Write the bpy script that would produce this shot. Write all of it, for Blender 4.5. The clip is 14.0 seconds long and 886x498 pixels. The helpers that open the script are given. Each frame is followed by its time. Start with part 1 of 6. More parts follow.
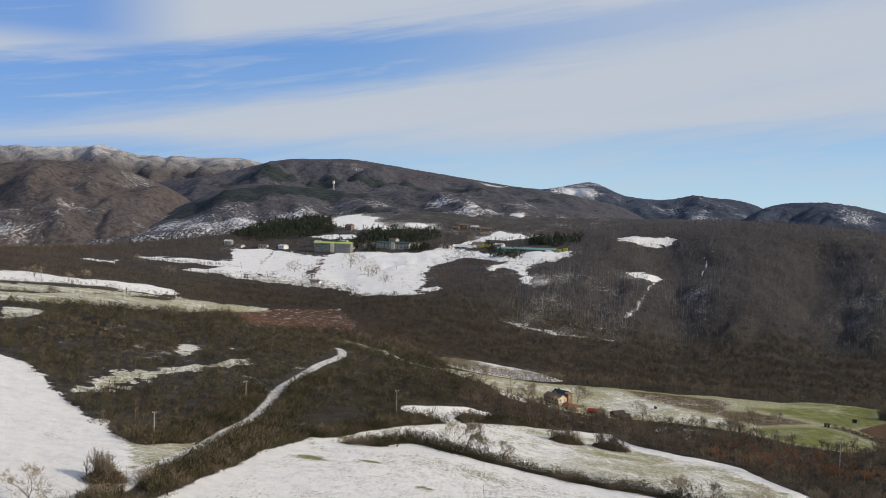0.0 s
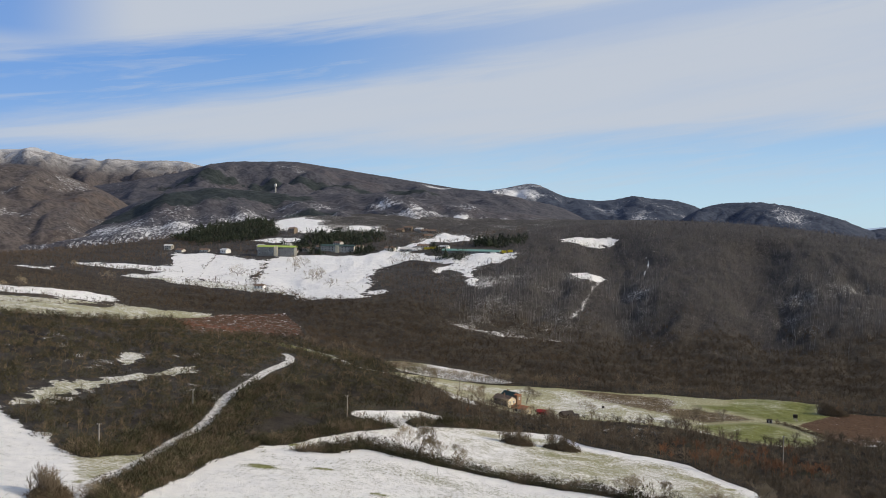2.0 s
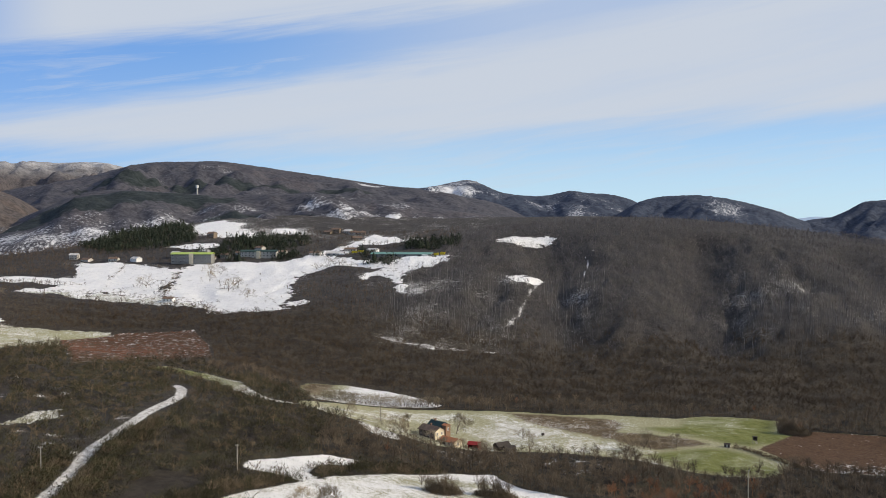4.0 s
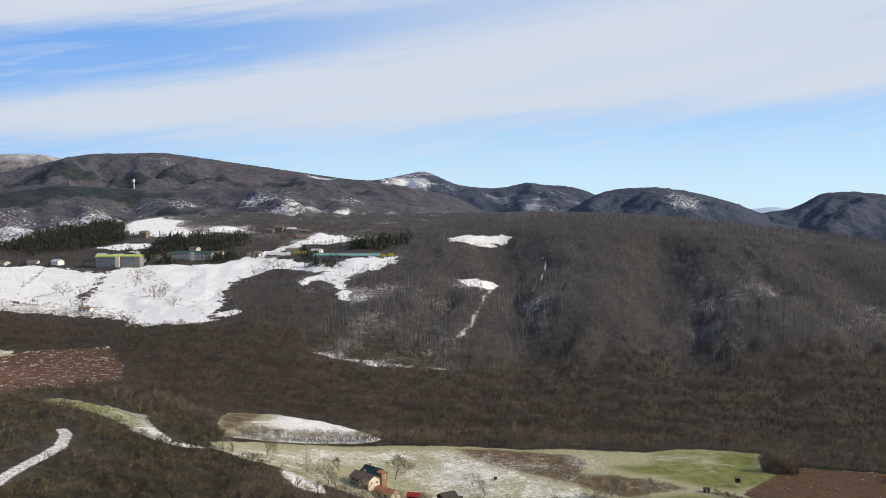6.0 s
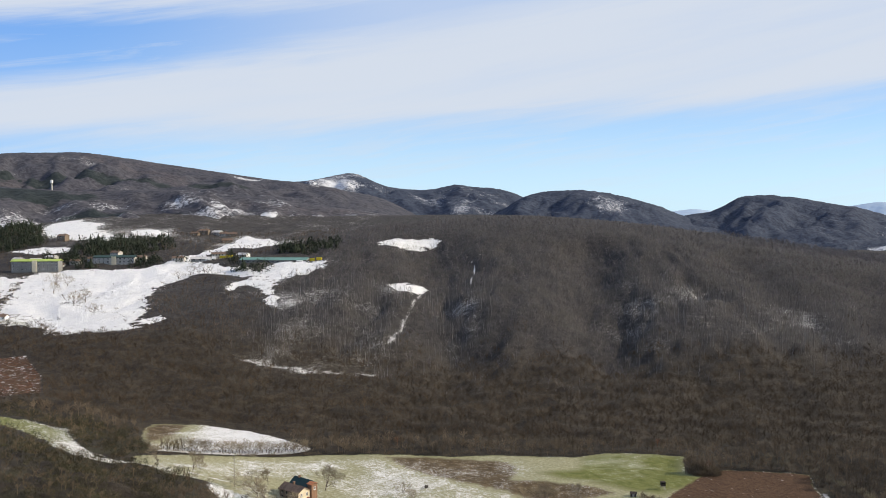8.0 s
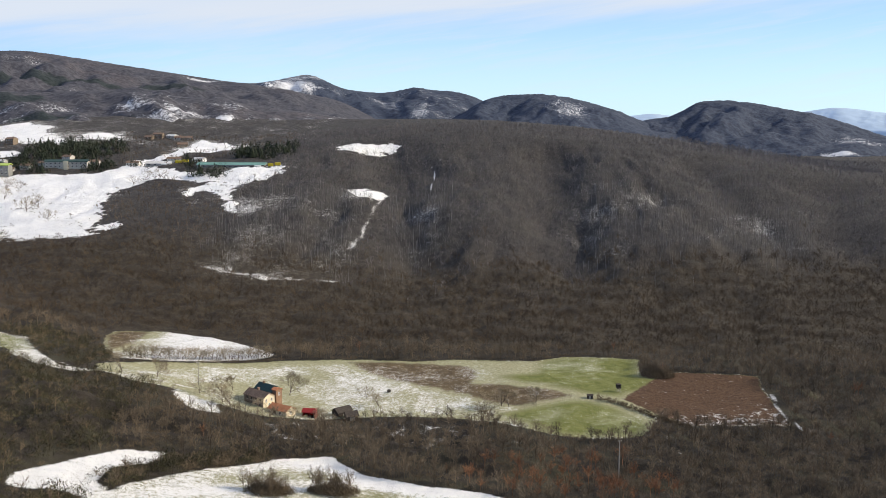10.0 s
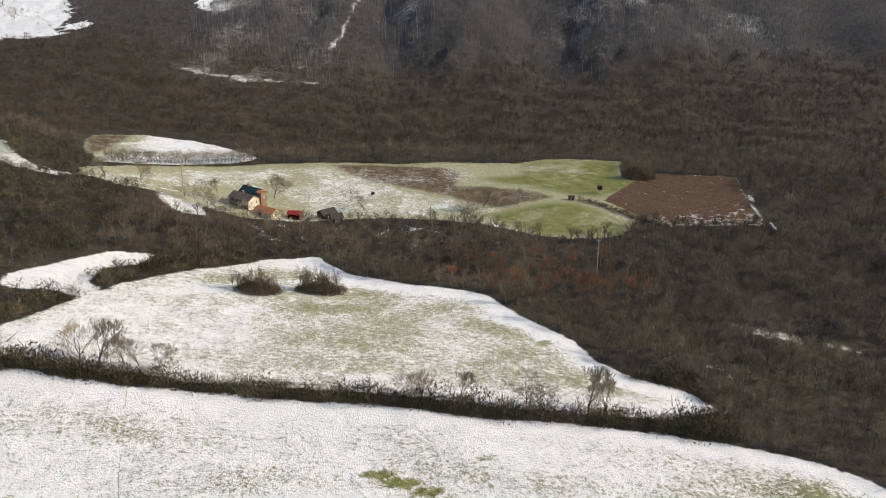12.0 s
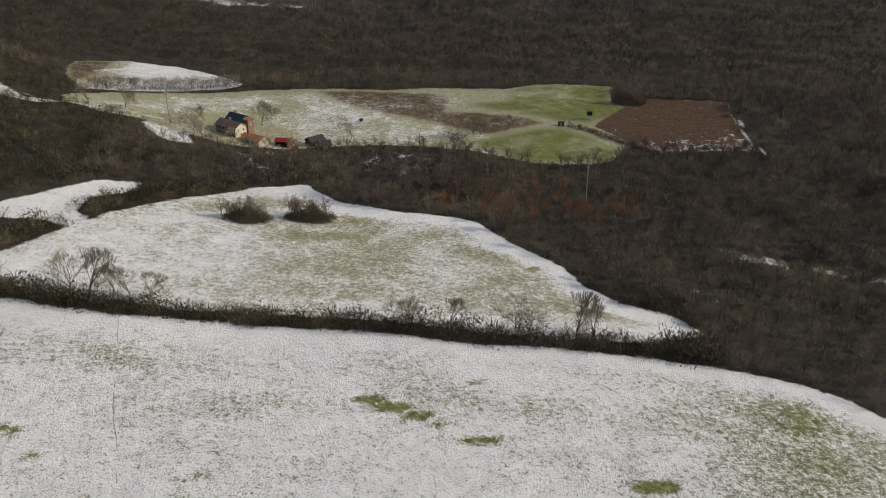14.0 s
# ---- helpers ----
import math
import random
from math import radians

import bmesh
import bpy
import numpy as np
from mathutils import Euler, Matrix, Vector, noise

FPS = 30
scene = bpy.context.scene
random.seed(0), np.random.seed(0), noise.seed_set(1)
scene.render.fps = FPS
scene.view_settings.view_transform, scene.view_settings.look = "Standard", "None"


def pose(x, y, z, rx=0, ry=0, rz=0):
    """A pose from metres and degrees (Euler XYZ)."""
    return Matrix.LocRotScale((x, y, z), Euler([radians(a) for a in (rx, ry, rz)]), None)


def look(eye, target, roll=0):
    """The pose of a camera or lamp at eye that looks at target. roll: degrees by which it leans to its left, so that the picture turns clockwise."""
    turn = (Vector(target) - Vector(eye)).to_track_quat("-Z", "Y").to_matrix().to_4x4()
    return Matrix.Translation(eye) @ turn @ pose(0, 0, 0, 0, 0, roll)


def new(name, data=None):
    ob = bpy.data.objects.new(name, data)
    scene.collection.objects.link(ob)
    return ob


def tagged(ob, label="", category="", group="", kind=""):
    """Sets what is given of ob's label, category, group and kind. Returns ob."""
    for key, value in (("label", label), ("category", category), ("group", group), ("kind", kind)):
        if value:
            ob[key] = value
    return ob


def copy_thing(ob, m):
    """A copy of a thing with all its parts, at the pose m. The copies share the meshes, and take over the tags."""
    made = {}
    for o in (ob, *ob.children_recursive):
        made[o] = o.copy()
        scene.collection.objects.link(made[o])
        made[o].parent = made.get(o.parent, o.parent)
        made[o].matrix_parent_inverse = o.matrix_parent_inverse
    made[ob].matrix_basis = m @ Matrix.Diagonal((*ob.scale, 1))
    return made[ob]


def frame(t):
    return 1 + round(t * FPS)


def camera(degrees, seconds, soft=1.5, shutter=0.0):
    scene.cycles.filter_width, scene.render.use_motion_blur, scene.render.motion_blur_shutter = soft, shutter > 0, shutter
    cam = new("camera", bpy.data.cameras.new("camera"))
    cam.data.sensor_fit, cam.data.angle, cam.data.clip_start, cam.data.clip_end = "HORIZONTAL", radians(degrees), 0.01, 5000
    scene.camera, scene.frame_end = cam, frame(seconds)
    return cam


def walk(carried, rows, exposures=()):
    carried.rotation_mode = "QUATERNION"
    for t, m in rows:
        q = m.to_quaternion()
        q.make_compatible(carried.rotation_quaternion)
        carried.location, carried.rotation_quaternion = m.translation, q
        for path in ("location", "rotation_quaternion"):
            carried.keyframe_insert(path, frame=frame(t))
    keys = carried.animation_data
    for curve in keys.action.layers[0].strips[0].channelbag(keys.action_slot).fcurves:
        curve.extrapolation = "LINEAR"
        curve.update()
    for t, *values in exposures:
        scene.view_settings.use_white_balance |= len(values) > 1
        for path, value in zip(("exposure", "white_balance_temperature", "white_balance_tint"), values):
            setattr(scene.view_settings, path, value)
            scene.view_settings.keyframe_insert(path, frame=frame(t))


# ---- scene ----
# ---------------------------------------------------------------- camera
cam = camera(52.75, 14.0, soft=0.8)
EYE = 110.0
ROWS = [
    (0.0, 9.5, -123.5, -20.7, -17.25, -1.20, 1.52),
    (0.5, 8.7, -123.5, -20.6, -16.84, -1.16, 1.37),
    (1.0, 7.8, -123.5, -20.5, -15.80, -1.11, 1.17),
    (1.5, 7.0, -123.5, -20.3, -14.68, -1.07, 1.16),
    (2.0, 6.1, -122.9, -20.2, -13.54, -1.00, 1.03),
    (2.5, 5.3, -115.7, -20.1, -12.37, -0.97, 0.98),
    (3.0, 4.4, -100.7, -20.0, -11.29, -0.96, 0.53),
    (3.5, 4.1, -81.7, -17.2, -10.36, -1.03, 0.13),
    (4.0, 3.8, -62.7, -14.5, -9.66, -1.20, -0.15),
    (4.5, 3.5, -43.7, -11.8, -9.06, -1.43, -0.33),
    (5.0, 3.2, -24.7, -9.0, -8.46, -1.64, -0.42),
    (5.5, 2.9, -8.5, -6.3, -7.74, -1.78, -0.42),
    (6.0, 2.6, -0.7, -5.2, -6.93, -1.87, -0.37),
    (6.5, 2.6, 0.0, -4.1, -5.89, -1.91, -0.31),
    (7.0, 2.6, 0.0, -3.0, -4.57, -1.94, -0.36),
    (7.5, 2.4, 0.0, -2.7, -3.47, -1.88, -0.36),
    (8.0, 1.7, 0.0, -1.9, -2.35, -1.86, -0.28),
    (8.5, 0.9, 0.0, -1.1, -1.32, -2.14, -0.17),
    (9.0, 0.3, 0.0, -0.3, -0.50, -3.01, -0.06),
    (9.5, 0.0, 0.0, 0.0, 0.00, -4.74, 0.00),
    (10.0, 0.0, 0.0, 0.0, 0.31, -8.03, 0.03),
    (10.5, 0.0, 0.0, 0.0, 0.62, -11.48, 0.03),
    (11.0, 0.0, 0.0, 0.0, 0.91, -14.80, 0.03),
    (11.5, 0.0, 0.0, 0.0, 1.15, -17.75, 0.06),
    (12.0, 0.0, 0.0, 0.0, 1.39, -20.64, 0.12),
    (12.5, 0.0, 0.0, 0.0, 1.57, -22.83, 0.14),
    (13.0, 0.0, 0.0, 0.0, 1.76, -24.73, 0.16),
    (13.5, 0.0, 0.0, 0.0, 1.93, -25.32, 0.13),
    (14.0, 0.0, 0.0, 0.0, 2.13, -25.31, 0.11),
]
EXPOSURES = [(0.0, -0.38), (3.0, -0.28), (5.5, -0.08), (7.0, -0.02), (9.5, 0.04), (10.5, 0.19), (11.5, 0.22), (12.0, 0.05), (12.5, -0.14), (13.0, -0.34), (13.5, -0.52), (14.0, -0.58)]
walk(cam, [(t, pose(x, y, EYE + z, 90 + pitch, -roll, -yaw)) for t, x, y, z, yaw, pitch, roll in ROWS], EXPOSURES)

# ---------------------------------------------------------------- light
SUN_AZ, SUN_EL = radians(84), radians(27)
sun_way = Vector((math.sin(SUN_AZ) * math.cos(SUN_EL), math.cos(SUN_AZ) * math.cos(SUN_EL), math.sin(SUN_EL)))
sun_data = bpy.data.lights.new("sun", "SUN")
sun_data.energy, sun_data.angle, sun_data.color = 4.85, radians(0.6), (1.0, 0.885, 0.71)
sun = new("sun", sun_data)
sun.matrix_world = look(sun_way * 1000, (0, 0, 0))


class Nodes:
    """Short hand for building node trees."""

    def __init__(self, tree):
        self.tree = tree

    def add(self, kind):
        return self.tree.nodes.new(kind)

    def put(self, socket, value):
        if isinstance(value, bpy.types.NodeSocket):
            self.tree.links.new(value, socket)
        else:
            socket.default_value = value

    def math(self, op, a, b=0.0, c=0.0, clamp=False):
        node = self.add("ShaderNodeMath")
        node.operation, node.use_clamp = op, clamp
        for socket, value in zip(node.inputs, (a, b, c)):
            self.put(socket, value)
        return node.outputs[0]

    def ramp(self, value, lo, hi, a=0.0, b=1.0):
        """Smooth step of value from lo to hi, giving a to b."""
        node = self.add("ShaderNodeMapRange")
        node.interpolation_type = "SMOOTHSTEP"
        for socket, v in zip(node.inputs, (value, lo, hi, a, b)):
            self.put(socket, v)
        return node.outputs[0]

    def noise(self, vector, scale, detail=3.0, rough=0.55, distort=0.0):
        node = self.add("ShaderNodeTexNoise")
        self.put(node.inputs["Vector"], vector)
        for key, v in (("Scale", scale), ("Detail", detail), ("Roughness", rough), ("Distortion", distort)):
            node.inputs[key].default_value = v
        return node.outputs["Fac"]

    def mix(self, fac, a, b):
        node = self.add("ShaderNodeMix")
        node.data_type = "RGBA"
        self.put(node.inputs[0], fac)
        self.put(node.inputs[6], a)
        self.put(node.inputs[7], b)
        return node.outputs[2]

    def attr(self, name):
        node = self.add("ShaderNodeAttribute")
        node.attribute_name = name
        return node.outputs["Fac"]

    def vec(self, x, y, z):
        node = self.add("ShaderNodeCombineXYZ")
        for socket, v in zip(node.inputs, (x, y, z)):
            self.put(socket, v)
        return node.outputs[0]


def rgb(r, g, b):
    return (r, g, b, 1.0)


# sky: clear blue with long bands of thin high cloud
world = bpy.data.worlds.new("sky")
scene.world = world
world.use_nodes = True
world.node_tree.nodes.clear()
k = Nodes(world.node_tree)
sky = k.add("ShaderNodeTexSky")
sky.sky_type, sky.sun_disc = "NISHITA", False
sky.sun_elevation, sky.sun_rotation = SUN_EL, SUN_AZ
sky.altitude, sky.air_density, sky.dust_density, sky.ozone_density = 700.0, 1.0, 0.6, 2.0
way = k.add("ShaderNodeTexCoord").outputs["Generated"]
split = k.add("ShaderNodeSeparateXYZ")
k.put(split.inputs[0], way)
az = k.math("MULTIPLY", k.math("ARCTAN2", split.outputs[0], split.outputs[1]), 57.2958)
el = k.math("MULTIPLY", k.math("ARCSINE", split.outputs[2]), 57.2958)
slant = k.math("SUBTRACT", el, k.math("MULTIPLY", az, 0.15))
streak = k.noise(k.vec(k.math("MULTIPLY", az, 0.035), k.math("MULTIPLY", slant, 0.42), 3.1), 1.0, 5.0, 0.6, 0.35)
wisp = k.noise(k.vec(k.math("MULTIPLY", az, 0.12), k.math("MULTIPLY", slant, 1.3), 7.7), 1.0, 5.0, 0.65, 0.5)
drift = k.math("MULTIPLY", k.math("SUBTRACT", streak, 0.5), 3.0)
drift = k.math("ADD", drift, k.math("MULTIPLY", k.math("SUBTRACT", wisp, 0.5), 1.5))
e = k.math("ADD", el, drift)
low = k.math("ADD", 6.2, k.math("MULTIPLY", az, 0.04))
up = k.math("ADD", 12.7, k.math("MULTIPLY", az, 0.17))
top = k.math("ADD", 15.2, k.math("MULTIPLY", az, 0.145))
body = k.ramp(k.math("SUBTRACT", e, low), -1.3, 1.2)
wedge = k.math("MULTIPLY", k.ramp(k.math("SUBTRACT", e, up), -1.0, 1.1), k.ramp(k.math("SUBTRACT", e, top), -0.6, 1.0, 1.0, 0.0))
wedge = k.math("MULTIPLY", wedge, k.ramp(az, -26.0, -2.0, 1.0, 0.35))
corner = k.math("MULTIPLY", k.ramp(az, -32.0, -40.0), k.ramp(el, 9.6, 11.5))
cover = k.math("MULTIPLY", body, k.math("SUBTRACT", 1.0, k.math("MULTIPLY", wedge, 0.95)))
cover = k.math("MULTIPLY", cover, k.math("SUBTRACT", 1.0, k.math("MULTIPLY", corner, 0.85)))
veil = k.math("MULTIPLY", k.ramp(wisp, 0.42, 0.75), k.ramp(el, 1.0, 4.5, 0.2, 0.4))
cover = k.math("MAXIMUM", cover, veil)
cover = k.math("MULTIPLY", cover, k.ramp(streak, 0.2, 0.6, 0.8, 0.95))
cover = k.math("MAXIMUM", cover, k.math("MULTIPLY", k.ramp(el, 15.0, 30.0), k.ramp(streak, 0.3, 0.65, 0.05, 0.40)))
clear = k.add("ShaderNodeVectorMath")
clear.operation = "MULTIPLY"
k.put(clear.inputs[0], sky.outputs[0])
clear.inputs[1].default_value = (0.075, 0.105, 0.15)
deep = k.mix(k.ramp(el, -1.0, 14.0), rgb(0.63, 0.84, 0.96), rgb(0.16, 0.38, 0.80))
deep = k.mix(k.ramp(az, -10.0, -45.0, 0.0, 0.55), deep, rgb(0.10, 0.29, 0.78))
deep = k.mix(k.ramp(el, 14.0, 60.0), deep, clear.outputs[0])
clear = k.mix(0.8, clear.outputs[0], deep)
cloud = k.mix(cover, clear, rgb(0.61, 0.66, 0.74))
back = k.add("ShaderNodeBackground")
k.put(back.inputs[0], cloud)
back.inputs[1].default_value = 1.13
k.put(k.add("ShaderNodeOutputWorld").inputs[0], back.outputs[0])


# ---------------------------------------------------------------- materials
def material(name, build, roughness=0.9, metallic=0.0, specular=0.2):
    """A principled material; build(k, coords) returns colour, and a bump height or None."""
    mat = bpy.data.materials.new(name)
    mat.use_nodes = True
    k = Nodes(mat.node_tree)
    mat.node_tree.nodes.clear()
    out = k.add("ShaderNodeOutputMaterial")
    shader = k.add("ShaderNodeBsdfPrincipled")
    shader.inputs["Roughness"].default_value = roughness
    shader.inputs["Metallic"].default_value = metallic
    shader.inputs["Specular IOR Level"].default_value = specular
    coords = k.add("ShaderNodeTexCoord").outputs["Object"]
    made = build(k, coords)
    colour, height, distance = made if isinstance(made, tuple) and len(made) == 3 else (made, None, 0.0)
    k.put(shader.inputs["Base Color"], colour)
    if height is not None:
        bump = k.add("ShaderNodeBump")
        bump.inputs["Strength"].default_value = 0.8
        bump.inputs["Distance"].default_value = distance
        k.put(bump.inputs["Height"], height)
        k.put(shader.inputs["Normal"], bump.outputs[0])
    k.put(out.inputs[0], shader.outputs[0])
    return mat


def plain(name, colour, vary=0.25, scale=3.0, roughness=0.85, metallic=0.0, bump=0.0):
    """A weathered single-colour surface with grain and broad stains."""
    def build(k, p):
        fine, broad = k.noise(p, scale * 6, 4.0), k.noise(p, scale * 0.35, 3.0)
        tone = k.math("ADD", k.math("MULTIPLY", fine, 0.5), k.math("MULTIPLY", broad, 0.5))
        dark = rgb(*(c * (1 - vary) for c in colour))
        light = rgb(*(min(1.0, c * (1 + vary)) for c in colour))
        col = k.mix(k.ramp(tone, 0.3, 0.7), dark, light)
        return (col, fine, bump) if bump else col
    return material(name, build, roughness, metallic)


def ground_look(k, p):
    """Snow, thin snow over grass, grass, ploughed soil, track and leaf litter, by where each lies."""
    combed = k.add("ShaderNodeMapping")
    combed.inputs["Scale"].default_value = (1.3, 0.95, 1.0)
    k.put(combed.inputs["Vector"], p)
    fine = k.noise(p, 0.8, 4.0, 0.7)
    tuft = k.noise(combed.outputs[0], 2.4, 4.0, 0.8)
    lump = k.noise(combed.outputs[0], 1.25, 2.0, 0.55)
    mid = k.noise(p, 0.22, 4.0, 0.6, 0.6)
    broad = k.noise(p, 0.035, 4.0, 0.6, 0.8)
    warp = k.math("ADD", k.math("MULTIPLY", k.math("SUBTRACT", mid, 0.5), 9.0), k.math("MULTIPLY", k.math("SUBTRACT", fine, 0.5), 5.0))
    # leaf litter and undergrowth
    litter = k.mix(k.ramp(mid, 0.3, 0.7), rgb(0.024, 0.020, 0.015), rgb(0.057, 0.045, 0.034))
    litter = k.mix(k.ramp(broad, 0.45, 0.7), litter, rgb(0.062, 0.055, 0.034))
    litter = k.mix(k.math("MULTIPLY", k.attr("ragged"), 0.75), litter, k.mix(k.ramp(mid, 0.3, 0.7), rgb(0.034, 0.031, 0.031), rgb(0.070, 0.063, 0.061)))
    litter = k.mix(k.math("MULTIPLY", k.attr("valley"), 0.85), litter, k.mix(k.ramp(mid, 0.3, 0.7), rgb(0.036, 0.028, 0.020), rgb(0.070, 0.055, 0.038)))
    speck = k.math("MULTIPLY", k.ramp(k.math("ADD", k.attr("under"), k.math("ADD", k.math("MULTIPLY", tuft, 0.75), k.math("ADD", k.math("MULTIPLY", mid, k.math("SUBTRACT", 0.45, k.math("MULTIPLY", k.attr("ragged"), 0.27))), k.math("MULTIPLY", k.attr("ragged"), 0.135)))), 0.90, 1.02), 0.9)
    snow = k.mix(k.ramp(mid, 0.3, 0.7), rgb(0.77, 0.755, 0.75), rgb(0.87, 0.85, 0.825))
    floor = k.mix(speck, litter, snow)
    # grass, yellowed and green
    grass = k.mix(k.ramp(fine, 0.3, 0.7), rgb(0.095, 0.108, 0.030), rgb(0.27, 0.268, 0.105))
    straw = k.mix(k.ramp(tuft, 0.3, 0.7), rgb(0.27, 0.25, 0.175), rgb(0.50, 0.455, 0.36))
    dry = k.ramp(k.math("ADD", k.attr("snow"), k.math("MULTIPLY", k.math("SUBTRACT", broad, 0.5), 0.6)), 0.12, 0.55)
    grass = k.mix(k.math("MULTIPLY", dry, k.math("ADD", 0.4, k.math("MULTIPLY", k.attr("soft"), 0.6), 0.0, True)), grass, straw)
    grass = k.mix(k.attr("soft"), grass, k.mix(k.ramp(fine, 0.3, 0.7), rgb(0.265, 0.25, 0.135), rgb(0.43, 0.405, 0.26)))
    lush = k.mix(k.ramp(mid, 0.25, 0.75), rgb(0.115, 0.125, 0.028), rgb(0.205, 0.215, 0.070))
    lush = k.mix(k.math("MULTIPLY", k.ramp(broad, 0.48, 0.66), 0.6), lush, rgb(0.33, 0.33, 0.20))
    grass = k.mix(k.ramp(k.math("ADD", k.attr("lush"), k.math("MULTIPLY", warp, 0.5)), -4.0, 5.0), grass, lush)
    sedge = k.mix(k.ramp(mid, 0.25, 0.75), rgb(0.070, 0.048, 0.025), rgb(0.165, 0.118, 0.062))
    grass = k.mix(k.ramp(k.math("ADD", k.attr("sedge"), warp), -1.0, 3.0), grass, sedge)
    # snow lying on the grass: whole where deep, in flecks where thin
    depth = k.math("ADD", k.attr("snow"), k.math("MULTIPLY", k.math("SUBTRACT", broad, 0.5), 0.85))
    depth = k.math("ADD", depth, k.math("MULTIPLY", k.math("SUBTRACT", mid, 0.5), 0.5))
    flecks = k.math("ADD", k.math("MULTIPLY", tuft, 0.65), k.math("MULTIPLY", fine, 0.35))
    split = k.add("ShaderNodeSeparateXYZ")
    k.put(split.inputs[0], p)
    rows = k.math("SINE", k.math("ADD", k.math("ADD", k.math("MULTIPLY", split.outputs[0], 3.6), k.math("MULTIPLY", split.outputs[1], 0.75)), k.math("MULTIPLY", broad, 9.0)))
    depth = k.math("ADD", depth, k.math("MULTIPLY", k.math("MULTIPLY", rows, 0.035), k.math("SUBTRACT", 1.0, k.attr("soft"))))
    lying = k.ramp(k.math("ADD", depth, k.math("MULTIPLY", k.math("SUBTRACT", flecks, 0.5), k.math("SUBTRACT", 4.4, k.math("MULTIPLY", k.attr("soft"), 2.0)))), 0.22, 0.58)
    meadow = k.mix(lying, grass, snow)
    colour = k.mix(k.ramp(k.math("ADD", k.attr("open"), k.math("ADD", k.math("MULTIPLY", warp, k.math("ADD", 0.35, k.math("MULTIPLY", k.attr("ragged"), 0.9))), k.math("MULTIPLY", k.attr("ragged"), k.math("MULTIPLY", k.math("SUBTRACT", broad, 0.5), 34.0)))), -0.6, 0.6), floor, meadow)
    soil = k.mix(k.ramp(fine, 0.3, 0.7), rgb(0.058, 0.032, 0.018), rgb(0.125, 0.071, 0.040))
    soil = k.mix(k.math("MULTIPLY", k.ramp(k.math("ADD", k.attr("snow"), k.math("ADD", k.math("MULTIPLY", fine, 0.5), k.math("MULTIPLY", mid, 0.6))), 0.68, 0.80), 0.7), soil, snow)
    colour = k.mix(k.ramp(k.math("ADD", k.attr("soil"), k.math("MULTIPLY", warp, 0.35)), -0.6, 0.8), colour, soil)
    gravel = k.mix(k.ramp(fine, 0.3, 0.65), rgb(0.30, 0.27, 0.23), snow)
    colour = k.mix(k.ramp(k.math("ADD", k.attr("track"), k.math("MULTIPLY", warp, 0.12)), -0.5, 0.5), colour, gravel)
    return colour, k.math("ADD", k.math("MULTIPLY", tuft, 1.0), k.math("MULTIPLY", lump, 1.1)), 0.85


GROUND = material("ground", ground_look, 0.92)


def hill_look(k, p):
    """Bare woods on far slopes, blued by painted haze, with thin snow between the trees, frosted tops and pines in dark
    stands.
    """
    grain = k.noise(p, 0.12, 5.0, 0.65)
    mid = k.noise(p, 0.02, 4.0, 0.6, 0.5)
    broad = k.noise(p, 0.005, 4.0, 0.6, 0.8)
    bare = k.mix(k.ramp(grain, 0.3, 0.7), rgb(0.040, 0.033, 0.031), rgb(0.112, 0.092, 0.083))
    bare = k.mix(k.ramp(broad, 0.5, 0.7, 0.0, 0.8), bare, k.mix(k.ramp(grain, 0.3, 0.7), rgb(0.060, 0.043, 0.034), rgb(0.145, 0.105, 0.082)))
    # distance haze put into the wood colour as blue-grey, by each hill's share
    haze_blue = k.mix(k.ramp(grain, 0.3, 0.7), rgb(0.019, 0.028, 0.050), rgb(0.050, 0.066, 0.102))
    wood = k.mix(k.attr("haze"), bare, haze_blue)
    pines = k.mix(k.ramp(grain, 0.3, 0.7), rgb(0.012, 0.017, 0.018), rgb(0.032, 0.040, 0.042))
    wood = k.mix(k.ramp(k.math("ADD", k.attr("pine"), k.math("MULTIPLY", mid, 0.8)), 0.85, 0.95), wood, pines)
    snow = k.mix(grain, rgb(0.66, 0.66, 0.68), rgb(0.82, 0.82, 0.84))
    flock = k.noise(p, 0.009, 3.0, 0.55, 0.4)
    tall = k.add("ShaderNodeMapping")
    tall.inputs["Scale"].default_value = (1.0, 1.0, 0.25)
    k.put(tall.inputs["Vector"], p)
    speckle = k.noise(tall.outputs[0], 0.22, 4.0, 0.75)
    patchy = k.math("ADD", k.math("MULTIPLY", flock, 0.8), k.math("ADD", k.math("MULTIPLY", mid, 0.3), k.math("MULTIPLY", speckle, 0.9)))
    cover = k.ramp(k.math("ADD", patchy, k.attr("white")), 1.20, 1.42, 0.0, 0.75)
    frost = k.math("MULTIPLY", k.attr("frost"), k.ramp(k.math("ADD", k.math("MULTIPLY", speckle, 0.6), k.math("MULTIPLY", mid, 0.5)), 0.38, 0.70, 0.12, 0.75))
    return k.mix(k.math("MAXIMUM", cover, frost), wood, snow), grain, 2.2


HILL = material("hill", hill_look, 0.95)
# remotest snow: its base colour is paled and blued to stand for haze
HAZY_RANGE = plain("hazy_blue_range", (0.40, 0.50, 0.62), 0.06, 0.004, 0.95)


def twig_look(low, high):
    def build(k, p):
        tint = k.add("ShaderNodeNewGeometry").outputs["Random Per Island"]
        patch = k.noise(p, 0.03, 3.0, 0.6, 0.5)
        tone = k.math("ADD", k.math("MULTIPLY", k.attr("tone"), 0.48), k.math("MULTIPLY", k.ramp(patch, 0.32, 0.68), 0.38))
        tone = k.math("ADD", tone, k.math("MULTIPLY", tint, 0.14))
        return k.mix(tone, low, high)
    return build


